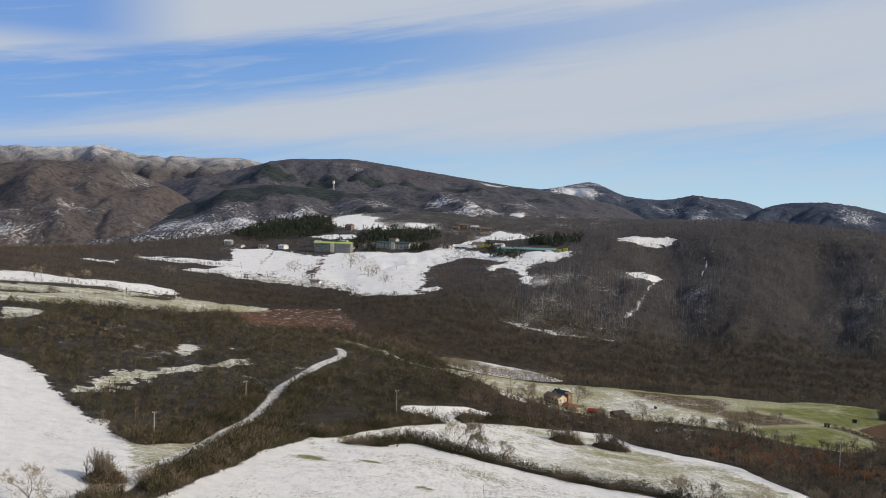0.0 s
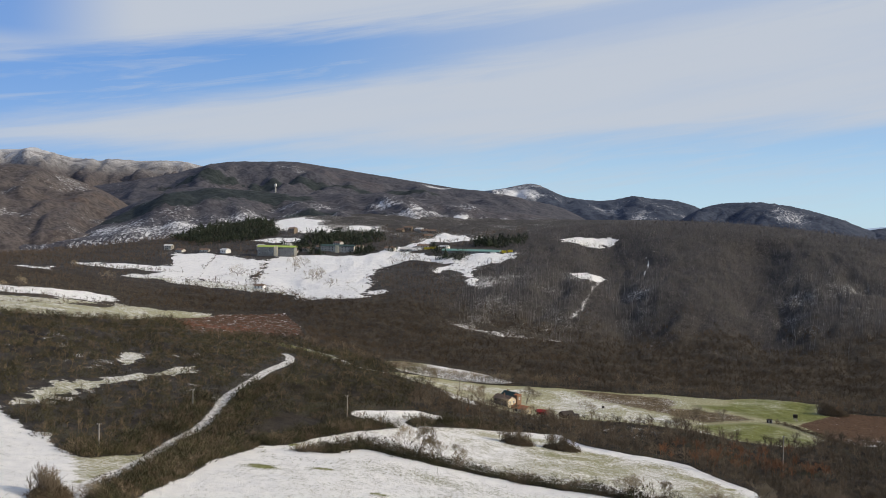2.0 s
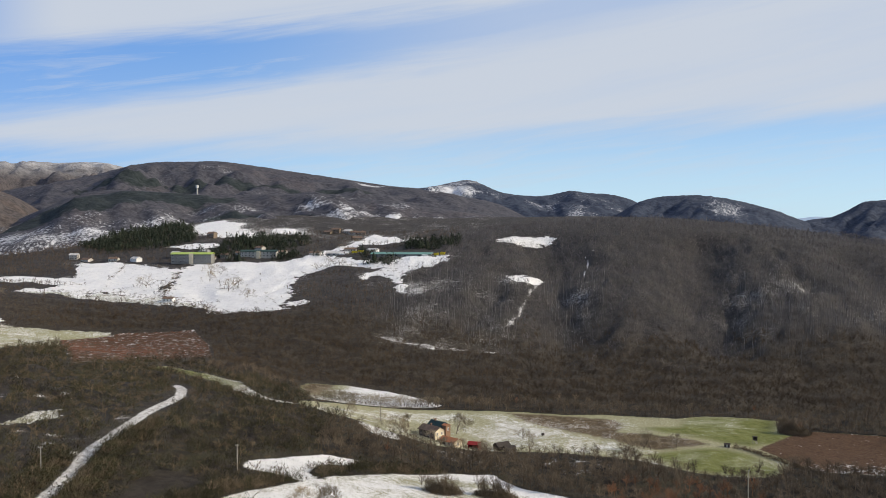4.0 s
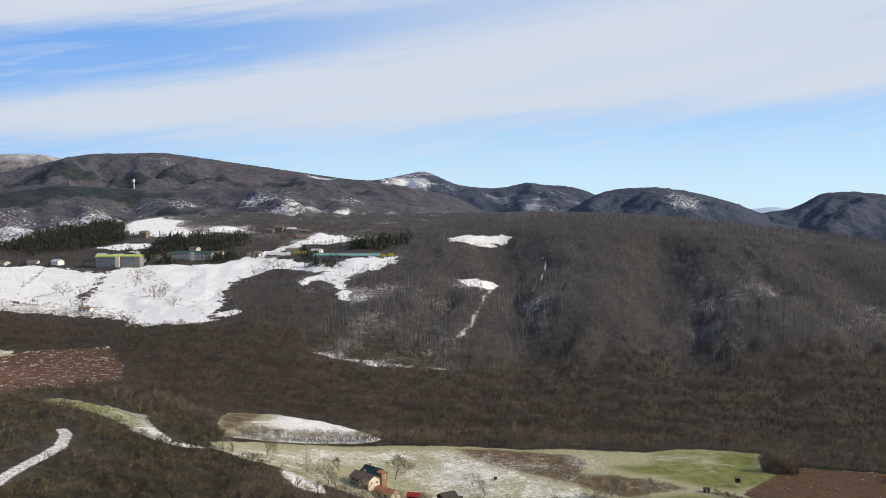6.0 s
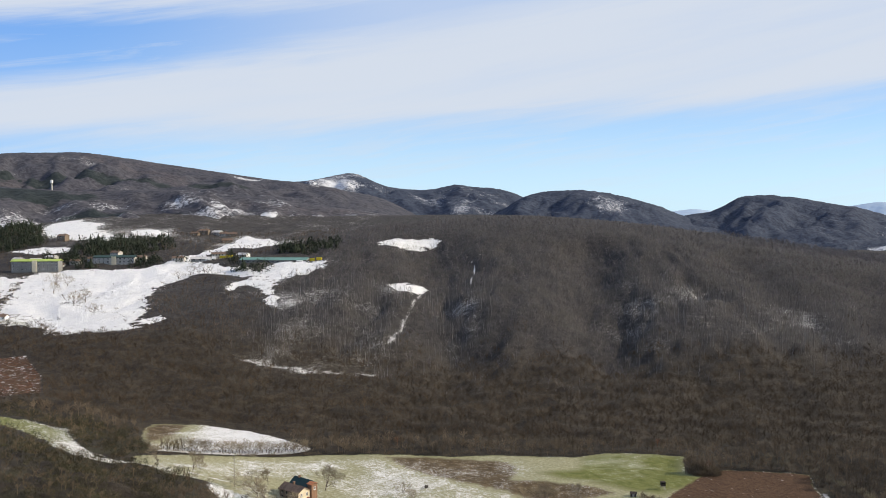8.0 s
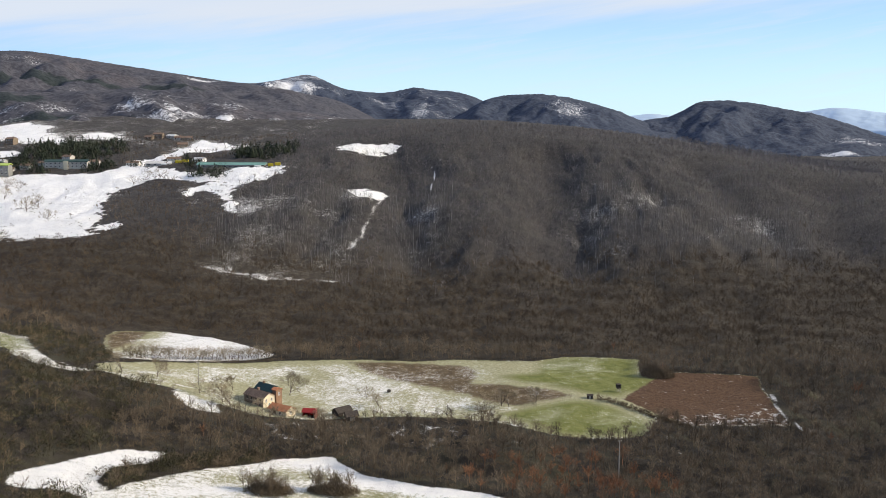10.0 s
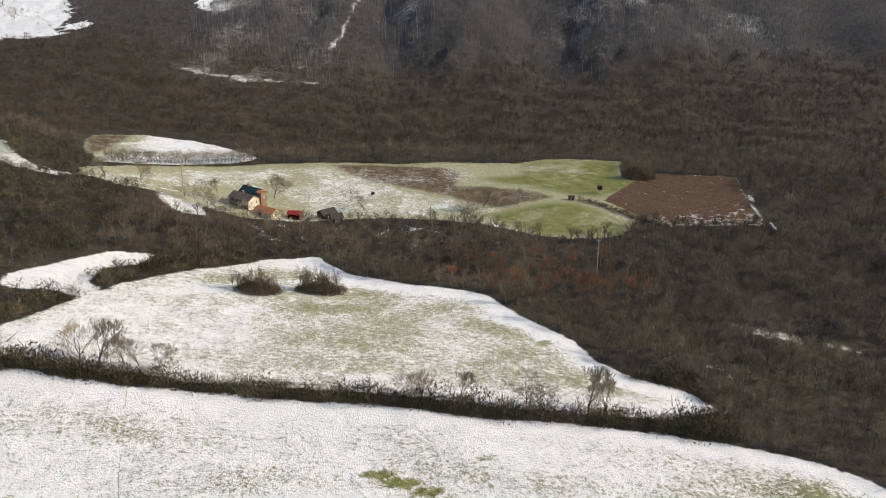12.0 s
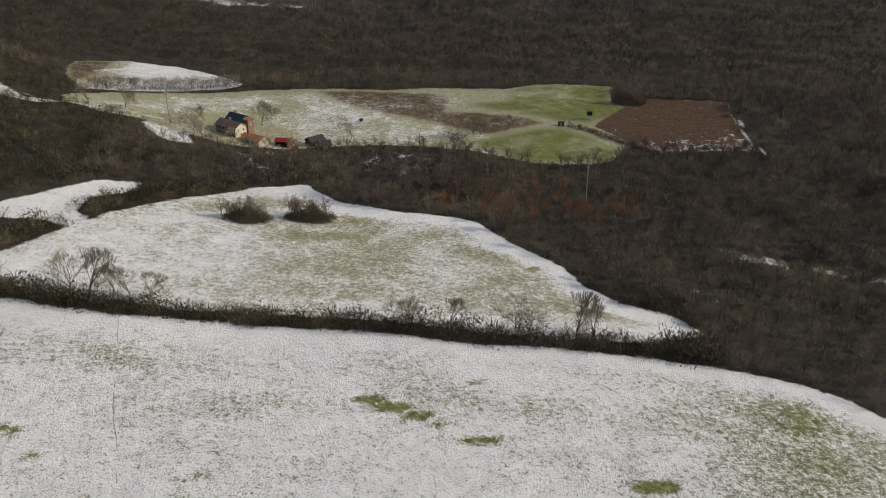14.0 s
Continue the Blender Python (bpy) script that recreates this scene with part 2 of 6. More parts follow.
TWIGS = material("bare_twigs", twig_look(rgb(0.049, 0.039, 0.028), rgb(0.258, 0.197, 0.132)), 0.9)
TREE_TWIGS = material("pale_twigs", twig_look(rgb(0.13, 0.105, 0.07), rgb(0.37, 0.30, 0.20)), 0.9)
VALLEY_TWIGS = material("valley_twigs", twig_look(rgb(0.039, 0.029, 0.020), rgb(0.133, 0.095, 0.060)), 0.9)
# hillside twigs: greyed, with some distance haze mixed into the colour
HAZY_TWIGS = material("hazy_twigs", twig_look(rgb(0.076, 0.068, 0.066), rgb(0.246, 0.217, 0.205)), 0.9)
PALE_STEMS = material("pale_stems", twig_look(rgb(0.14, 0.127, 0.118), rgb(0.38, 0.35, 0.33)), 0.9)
SLOPE_TWIGS = material("slope_twigs", twig_look(rgb(0.053, 0.041, 0.031), rgb(0.180, 0.136, 0.097)), 0.9)
RUST_TWIGS = material("rusty_leaves", twig_look(rgb(0.12, 0.062, 0.036), rgb(0.33, 0.165, 0.085)), 0.9)
BRACKEN_LEAF = material("dead_bracken", twig_look(rgb(0.13, 0.055, 0.035), rgb(0.30, 0.145, 0.090)), 0.9)
SCRUB = material("evergreen_scrub", twig_look(rgb(0.017, 0.017, 0.009), rgb(0.105, 0.092, 0.046)), 0.85)
BRAMBLE = material("bramble", twig_look(rgb(0.052, 0.039, 0.026), rgb(0.245, 0.183, 0.115)), 0.9)
PINE = material("pine_needles", twig_look(rgb(0.012, 0.018, 0.011), rgb(0.045, 0.055, 0.032)), 0.8)
BARK = plain("bark", (0.17, 0.135, 0.105), 0.4, 2.0, 0.95)


# ---------------------------------------------------------------- helpers for building
def mesh_object(name, verts, faces, mat, parent=None, smooth=False):
    """One mesh object from arrays of places and of equal-sided faces."""
    data = bpy.data.meshes.new(name)
    verts, faces = np.asarray(verts, np.float32), np.asarray(faces, np.int32)
    n, sides = faces.shape
    data.vertices.add(len(verts))
    data.vertices.foreach_set("co", verts.ravel())
    data.loops.add(n * sides)
    data.loops.foreach_set("vertex_index", faces.ravel())
    data.polygons.add(n)
    data.polygons.foreach_set("loop_start", np.arange(0, n * sides, sides, dtype=np.int32))
    if smooth:
        data.polygons.foreach_set("use_smooth", np.ones(n, bool))
    data.update(calc_edges=True)
    data.materials.append(mat)
    ob = new(name, data)
    ob.parent = parent
    return ob


def part(name, bm, mat, parent, label=""):
    """A bmesh as one mesh object under a thing or a part."""
    data = bpy.data.meshes.new(name)
    bm.normal_update()
    bm.to_mesh(data)
    bm.free()
    data.materials.append(mat)
    ob = new(name, data)
    ob.parent = parent
    return tagged(ob, label)


def empty(name, x, y, z, turn=0.0):
    ob = new(name)
    ob.matrix_world = pose(x, y, z, 0, 0, turn)
    return ob


def fields(verts, names_values, data):
    for key, values in names_values.items():
        a = data.attributes.new(key, "FLOAT", "POINT")
        a.data.foreach_set("value", np.asarray(values, np.float32).ravel())


# ---------------------------------------------------------------- the lie of the land
SPOTS = np.array([
    (0, 130, 2), (60, 150, -3), (-60, 140, 8), (-60, 262, 0), (0, 260, -4), (100, 230, -14), (-79, 195, 8), (40, 200, -3),
    (-66, 352, -2), (64, 364, -5), (160, 400, -6), (-170, 460, 4), (0, 420, -3), (150, 300, -16), (250, 330, -14),
    (-197, 180, 20), (-120, 250, 14), (-150, 320, 18), (-339, 200, 42), (-356, 330, 41), (-283, 420, 24), (-524, 500, 48),
    (-331, 520, 15), (-60, 520, 0), (150, 540, -2), (350, 560, 4), (-20, 600, 6), (-235, 600, 30)], float)
SLOPE_SPOTS = np.array([
    (0, 715, 44), (-170, 830, 67), (-65, 900, 78), (-5, 800, 56), (65, 730, 42), (40, 1000, 102), (200, 980, 90), (420, 880, 58),
    (311, 950, 74), (520, 1000, 46), (560, 860, 44), (350, 700, 36), (200, 660, 26), (-300, 900, 70), (-500, 800, 55), (-150, 640, 30), (-840, 1050, 60), (-640, 1010, 82), (-250, 1150, 100), (-480, 980, 86), (-380, 1000, 88), (-560, 1180, 112), (-420, 1200, 116),
    (-100, -150, 40), (150, -150, 0), (-350, -50, 75), (300, 50, -20)], float)
SPOTS = np.vstack([SPOTS, SLOPE_SPOTS])


def bulge(r):
    return np.where(r > 0, r * r * np.log(r + 1e-9), 0.0)


def spline(spots):
    n = len(spots)
    a = np.zeros((n + 3, n + 3))
    a[:n, :n] = bulge(np.hypot(spots[:, None, 0] - spots[None, :, 0], spots[:, None, 1] - spots[None, :, 1]) / 500) + np.eye(n) * 2e-3
    a[:n, n], a[:n, n + 1:] = 1, spots[:, :2] / 500
    a[n:, :n] = a[:n, n:].T
    return np.linalg.solve(a, np.r_[spots[:, 2], 0, 0, 0])


SPLINE = spline(SPOTS)


def height(x, y):
    """The ground's height: a smooth sheet through the spot heights, level far out."""
    x, y = np.asarray(x, float), np.asarray(y, float)
    n, total = len(SPOTS), 0.0
    for (sx, sy, _), c in zip(SPOTS, SPLINE):
        total = total + c * bulge(np.hypot(x - sx, y - sy) / 500)
    total = total + SPLINE[n] + SPLINE[n + 1] * x / 500 + SPLINE[n + 2] * y / 500
    far = np.clip((np.hypot(x + 60, y - 420) - 860) / 420, 0, 1)
    far = far * far * (3 - 2 * far)
    return total * (1 - far) + 45.0 * far


def inside(x, y, outline):
    """Metres to the outline of a field, positive within it."""
    pts = np.array(outline, float)
    best, hit = np.full(np.shape(x), 1e9), np.zeros(np.shape(x), bool)
    for (ax, ay), (bx, by) in zip(pts, np.roll(pts, -1, 0)):
        dx, dy = bx - ax, by - ay
        s = np.clip(((x - ax) * dx + (y - ay) * dy) / (dx * dx + dy * dy + 1e-9), 0, 1)
        best = np.minimum(best, np.hypot(x - ax - s * dx, y - ay - s * dy))
        cross = ((ay > y) != (by > y)) & (x < dx * (y - ay) / (dy + 1e-9 * (dy == 0)) + ax)
        hit ^= cross
    return np.where(hit, best, -best)


def beside(x, y, line, half):
    """Metres within half a way's width of its line."""
    best = np.full(np.shape(x), 1e9)
    for (ax, ay), (bx, by) in zip(line[:-1], line[1:]):
        dx, dy = bx - ax, by - ay
        s = np.clip(((x - ax) * dx + (y - ay) * dy) / (dx * dx + dy * dy), 0, 1)
        best = np.minimum(best, np.hypot(x - ax - s * dx, y - ay - s * dy))
    return half - best


NEAR_FIELD = [(-124, 72), (-126, 92), (-131, 136), (-128, 168), (-116, 168), (-104, 172), (-97, 189), (-83, 185), (-70, 184), (-57, 185), (-31, 185), (-4, 183), (16, 180), (35, 180), (57, 178.5), (77, 176), (91, 172), (100, 166), (108, 157), (115, 120), (120, 60), (40, 20), (-78, 5), (-114, 24)]
UPPER_FIELD = [(-89, 247), (-77, 264), (-62, 278), (-54, 286), (-37, 293), (-25, 278), (-6, 271), (13, 268), (22, 264), (29, 249), (37, 239), (44, 230), (48, 218), (56, 208), (70, 203), (75, 194), (58, 186), (37, 185), (16, 187), (-4, 190), (-32, 191), (-45, 191), (-58, 190), (-72, 191), (-85, 192), (-99, 195), (-104, 186), (-120, 167), (-129, 165), (-121, 173), (-110, 202), (-100, 222), (-94, 236)]
PATCH = [(-119, 238), (-109, 253), (-98, 269), (-87, 274), (-88, 264), (-97, 256), (-98, 244), (-93, 240), (-92, 235), (-98, 233), (-106, 234), (-112, 231), (-117, 232)]
MEADOW = [(-142, 363), (-127, 381), (-108, 396), (-73, 413), (-36, 419), (-7, 417), (20, 420), (47, 420), (62, 426), (76, 426), (89, 425), (98, 425), (93, 401), (101, 392), (92, 363), (87, 343), (83, 335), (78, 327), (59, 323), (44, 325), (38, 328), (25, 335), (12, 339), (-6, 340), (-24, 340), (-35, 337), (-50, 332), (-70, 328), (-86, 334), (-106, 344), (-120, 342), (-137, 349)]
GREEN_A = [(49, 418), (62, 426), (76, 426), (89, 425), (98, 425), (92, 398), (101, 392), (91, 378), (76, 367), (64, 371), (55, 377), (36, 384), (27, 392), (45, 398)]
GREEN_B = [(24, 345), (36, 351), (51, 359), (62, 361), (74, 353), (84, 342), (78, 328), (59, 324), (44, 326), (32, 337)]
BROWN = [(103, 400), (115, 403), (148, 399), (144, 386), (143, 369), (142, 352), (144, 345), (133, 346), (113, 342), (99, 340), (88, 352), (78, 365)]
PALE = [(-125, 357), (-106, 389), (-46, 409), (-32, 394), (-6, 374), (17, 361), (33, 350), (17, 342), (-24, 344), (-43, 351), (-67, 374), (-99, 360)]
SEDGE = [(-44, 413), (-28, 417), (-7, 414), (14, 410), (19, 400), (16, 382), (28, 381), (50, 375), (60, 366), (51, 363), (33, 353), (27, 356), (8, 370), (-6, 378), (-22, 387), (-35, 401)]
TREEFIELD = [(-166, 435), (-166, 449), (-142, 457), (-117, 452), (-100, 440), (-80, 424), (-81, 416), (-138, 379), (-153, 400)]
FARSTRIP = [(-239, 406), (-211, 406), (-190, 397), (-168, 366), (-150, 346), (-136, 347), (-142, 338), (-158, 343), (-179, 361), (-198, 376), (-219, 385), (-238, 387)]
HOUSEPATCH = [(-105, 341), (-91, 341), (-81, 323), (-90, 320), (-99, 330)]
LEFT_FIELD = [(-279, 162), (-280, 182), (-265, 176), (-242, 162), (-227, 154), (-201, 134), (-181, 121), (-164, 112), (-152, 109), (-140, 81), (-133, 57), (-127, 32), (-138, 4), (-305, 100)]
STUBBLE = [(-161, 110), (-151, 132), (-143, 103), (-138, 80)]
STRIP_A = [(-526, 417), (-512, 424), (-515, 450), (-491, 461), (-478, 499), (-456, 545), (-421, 531), (-435, 492), (-455, 449), (-453, 394), (-449, 358), (-453, 343)]
STRIP_B = [(-440, 330), (-438, 347), (-436, 375), (-437, 428), (-430, 481), (-411, 524), (-418, 469), (-392, 361), (-401, 308), (-409, 299)]
STRIP_C = [(-401, 291), (-390, 297), (-389, 341), (-411, 459), (-404, 525), (-373, 545), (-354, 552), (-347, 541), (-335, 454), (-311, 367), (-323, 338), (-344, 313), (-368, 273), (-377, 266)]
STRIP_D = [(-355, 260), (-337, 273), (-326, 253), (-326, 230)]
BANK_A = [(-225, 160), (-237, 198), (-224, 217), (-217, 237), (-206, 261), (-201, 247), (-214, 220), (-220, 195), (-219, 170), (-220, 157)]
BANK_B = [(-233, 240), (-247, 271), (-237, 266), (-229, 243)]
BRACKEN = [(-364, 503), (-345, 554), (-294, 567), (-263, 525), (-242, 484), (-251, 471), (-262, 358)]
FAR_A = [(-615, 630), (-589, 666), (-563, 632), (-592, 626)]
FAR_B = [(-517, 650), (-472, 705), (-443, 679), (-485, 660)]
VILL_A = [(-563, 840), (-508, 839), (-479, 832), (-441, 817), (-414, 795), (-393, 732), (-393, 710), (-383, 662), (-416, 679), (-434, 676), (-439, 654)]
VILL_B = [(-425, 829), (-397, 844), (-369, 847), (-331, 843), (-305, 883), (-245, 839), (-230, 806), (-249, 798), (-261, 786), (-263, 768), (-270, 744), (-264, 705), (-250, 659), (-249, 632), (-240, 615), (-269, 609), (-291, 609), (-320, 637), (-359, 664), (-372, 683), (-391, 732), (-413, 787)]
VILL_C = [(-317, 905), (-286, 934), (-275, 991), (-266, 1032), (-247, 1018), (-216, 989), (-232, 954), (-265, 945), (-279, 911), (-291, 878)]
VILL_D = [(-195, 823), (-197, 859), (-178, 844), (-143, 837), (-141, 814), (-148, 797), (-163, 783), (-172, 768), (-171, 747), (-157, 691), (-163, 694), (-173, 721), (-185, 744), (-197, 752), (-198, 721), (-206, 740), (-210, 768), (-200, 790)]
VILL_E = [(-541, 1095), (-534, 1131), (-520, 1152), (-471, 1101), (-461, 1060), (-443, 1041), (-404, 1010), (-412, 990), (-453, 992), (-503, 1016)]
VILL_F = [(-418, 1044), (-403, 1058), (-372, 1063), (-365, 1029), (-388, 1016)]
VILL_G = [(-281, 831), (-251, 818), (-227, 797), (-188, 774), (-190, 798), (-229, 833), (-247, 850), (-278, 873)]
PLATEAU = [(-104, 937), (-96, 956), (-57, 959), (-42, 955), (-50, 941), (-64, 928), (-84, 920), (-95, 918)]
CLEARING = [(-77, 773), (-66, 777), (-49, 784), (-47, 767), (-59, 749), (-69, 753)]
TRACK = [(-192, 333), (-185, 324), (-178, 308), (-176, 290), (-175, 271), (-173, 248), (-169, 218), (-159, 186), (-154, 165), (-152, 145), (-148, 128), (-143, 103), (-139, 81), (-134, 69), (-131, 57)]
RIDE = [(-48, 767), (-52, 712), (-56, 687), (-59, 656), (-62, 637)]
SCAR = [(3, 874), (-4, 869), (-7, 862), (-3, 849), (-4, 834), (-6, 791), (-7, 775)]
PATH = [(146, 377), (143, 364), (143, 354), (146, 342)]
LANE = [(-165, 361), (-147, 349), (-126, 347), (-110, 351), (-91, 348)]
HILLSNOW_A = [(-160, 722), (-89, 760), (-60, 726), (-59, 646), (-60, 583), (-109, 561), (-156, 555), (-158, 647)]
HILLSNOW_B = [(142, 781), (225, 759), (286, 707), (271, 638), (237, 583), (170, 569), (117, 597), (107, 656)]
HILLSNOW_C = [(-40, 749), (8, 776), (7, 675), (-8, 646), (-15, 597), (-35, 585), (-32, 672)]
SCARP = [(-162, 581), (-130, 573), (-108, 569), (-68, 577)]
GLADE = [(100, 257), (106, 254), (114, 251), (119, 251), (129, 248), (135, 248), (141, 243), (150, 240)]
CART_WAY = [(80, 224), (90, 214), (100, 206), (105, 200), (113, 190), (118, 178)]
VILL_I = [(-497, 932), (-470, 958), (-435, 948), (-427, 911), (-476, 917)]
VILL_J = [(-244, 627), (-247, 644), (-229, 650), (-221, 642), (-233, 627)]
LOW_STRIP_A = [(-606, 722), (-558, 742), (-517, 740), (-483, 729), (-473, 706), (-530, 701), (-581, 693)]
LOW_STRIP_B = [(-499, 669), (-434, 673), (-364, 669), (-306, 643), (-301, 630), (-375, 643), (-451, 648), (-483, 644)]
SNOWY = [NEAR_FIELD, UPPER_FIELD, PATCH, TREEFIELD, FARSTRIP, HOUSEPATCH, LEFT_FIELD, STRIP_A, FAR_A, FAR_B, LOW_STRIP_A,
         VILL_A, VILL_B, VILL_C, VILL_D, VILL_E, VILL_F, VILL_G, VILL_I, VILL_J, PLATEAU, CLEARING]
THIN = [BROWN, STUBBLE, LOW_STRIP_B, STRIP_B, STRIP_C, STRIP_D, MEADOW]


def most(x, y, outlines):
    best = np.full(np.shape(x), -60.0)
    for o in outlines:
        best = np.maximum(best, inside(x, y, o))
    return best


def ragged_bank(x, y):
    """How far the scrub on the western slope eats into its clearings, in metres."""
    return 2.6 * ripple(96, x, y, 3, 1 / 16) * smooth(x, -165, -185) * (1 - smooth(y, 290, 330))


def open_land(x, y):
    """Metres into open land (positive) or into the woods (negative)."""
    best = np.maximum(most(x, y, [BANK_A, BANK_B]) + ragged_bank(x, y), np.maximum(most(x, y, SNOWY), most(x, y, THIN)))
    best = np.maximum(best, inside(x, y, BRACKEN))
    for line, half in ((TRACK, 3.2), (RIDE, 3.2), (SCARP, 2.4), (SCAR, 1.6), (PATH, 1.6), (LANE, 1.3)):
        best = np.maximum(best, beside(x, y, line, half))
    return best


def smooth(a, lo, hi):
    a = np.clip((a - lo) / (hi - lo), 0, 1)
    return a * a * (3 - 2 * a)


def spread(lo, fine_lo, fine_hi, hi, step, growth=1.12):
    """Grid lines: even between the fine limits, then ever wider apart out to the ends."""
    lines = list(np.arange(fine_lo, fine_hi + step, step))
    s = step
    while lines[-1] < hi:
        s *= growth
        lines.append(lines[-1] + s)
    s = step
    while lines[0] > lo:
        s *= growth
        lines.insert(0, lines[0] - s)
    return np.array(lines)


def rough(x, y):
    """Small unevenness of the ground, in metres."""
    return 0.5 * np.sin(x * 0.071 + 1.3 * np.sin(y * 0.043)) * np.sin(y * 0.083 + np.sin(x * 0.037)) + 0.18 * np.sin(x * 0.31 + y * 0.17) * np.sin(y * 0.27 - x * 0.11)


def ripple(seed, x, y, octaves=5, scale=1 / 420):
    """Fractal noise on the plan, about -1 to 1."""
    rng = np.random.default_rng(seed)
    total, amp = 0.0, 1.0
    for _ in range(octaves):
        a, b = rng.uniform(0, 6.28, 2)
        c, s = math.cos(a), math.sin(a)
        u, v = (x * c - y * s) * scale, (x * s + y * c) * scale
        total = total + amp * np.sin(6.28 * u + 2.1 * np.sin(6.28 * v * 0.7 + b) + a) * np.cos(6.28 * v + 1.7 * np.sin(6.28 * u * 0.6 + a) + b)
        scale, amp = scale * 2.03, amp * 0.52
    return total * 0.62


GULLIES = [([(-52, 940), (-30, 743), (-22, 652), (-10, 581)], 13, 30), ([(112, 900), (100, 743), (95, 637), (102, 557)], 15, 34), ([(250, 860), (246, 696), (250, 600)], 9, 30),
           ([(340, 790), (306, 672), (293, 600)], 10, 26), ([(-84, 780), (-88, 603)], 4, 16), ([(180, 790), (211, 690), (222, 600)], 5, 14)]


def spurs(x, y):
    """Spurs and gullies that run down the wooded hillside."""
    u, v = x - 0.12 * (y - 720) + 14 * np.sin(y / 70.0), y * 0.3
    small = 1 - np.abs(ripple(58, u, v, 3, 1 / 70))
    wave = 3.0 * small + 2.5 * ripple(55, x, y, 4, 1 / 120)
    bend = 7 * ripple(59, x, y, 2, 1 / 160)
    for line, deep, wide in GULLIES:
        d = -beside(x, y, line, 0.0) + bend
        wave = wave - deep * np.exp(-(d / wide) ** 2)
    return wave * smooth(y, 560, 640) * (1 - 0.85 * smooth(y, 900, 1010)) * smooth(x, -190, -120)


def land(x, y):
    deep = smooth(-open_land(x, y), 5, 24) * (1 - smooth(y, 600, 680)) * smooth(y, 195, 230)
    swell = (3.2 * ripple(93, x, y * 1.4, 3, 1 / 85) + 1.2 * ripple(94, x, y, 2, 1 / 30)) * deep
    return height(x, y) + rough(x, y) + spurs(x, y) + swell + 2.2 * ripple(91, x, y, 4, 1 / 75) * smooth(y, 600, 680) * smooth(x, -120, -170)


MELTED = [(-8, 154, 5.0, 1.6, -0.3), (-2, 151.5, 3.6, 1.4, -0.45), (4, 149, 3.4, 1.1, -0.55), (13, 143, 5.0, 1.2, 0.0), (45, 130, 5.0, 1.8, 0.2),
          (-75, 138, 2.2, 1.6, 0.3), (-68, 131, 2.2, 1.2, -0.2), (-74, 136, 1.6, 1.0, 0.5), (-62, 134, 2.6, 0.7, 0.1), (-39, 128, 1.8, 0.6, 0.0), (14, 163, 3, 0.6, 0.0), (28, 164, 3, 0.5, 0.0), (34, 227, 1.6, 1.0, 0.0),
          (-55, 166, 26, 7, -0.05), (-30, 150, 20, 5, 0.1), (20, 155, 22, 5, -0.1),
          (-139, 150, 1.8, 24, 0.0), (-133, 187, 2.2, 12, 0.4), (-127, 165, 0.9, 9, 0.5), (-116, 142, 5, 2.5, 0.2), (-100, 152, 4, 1.6, 0.2), (-120, 176, 0.8, 7, 0.6),
          (-40, 274, 13, 6, 0.0), (-64, 263, 12, 4, 0.5), (-18, 262, 10, 4, -0.2), (-30, 246, 14, 3.5, 0.1), (20, 236, 12, 5, -0.5)]


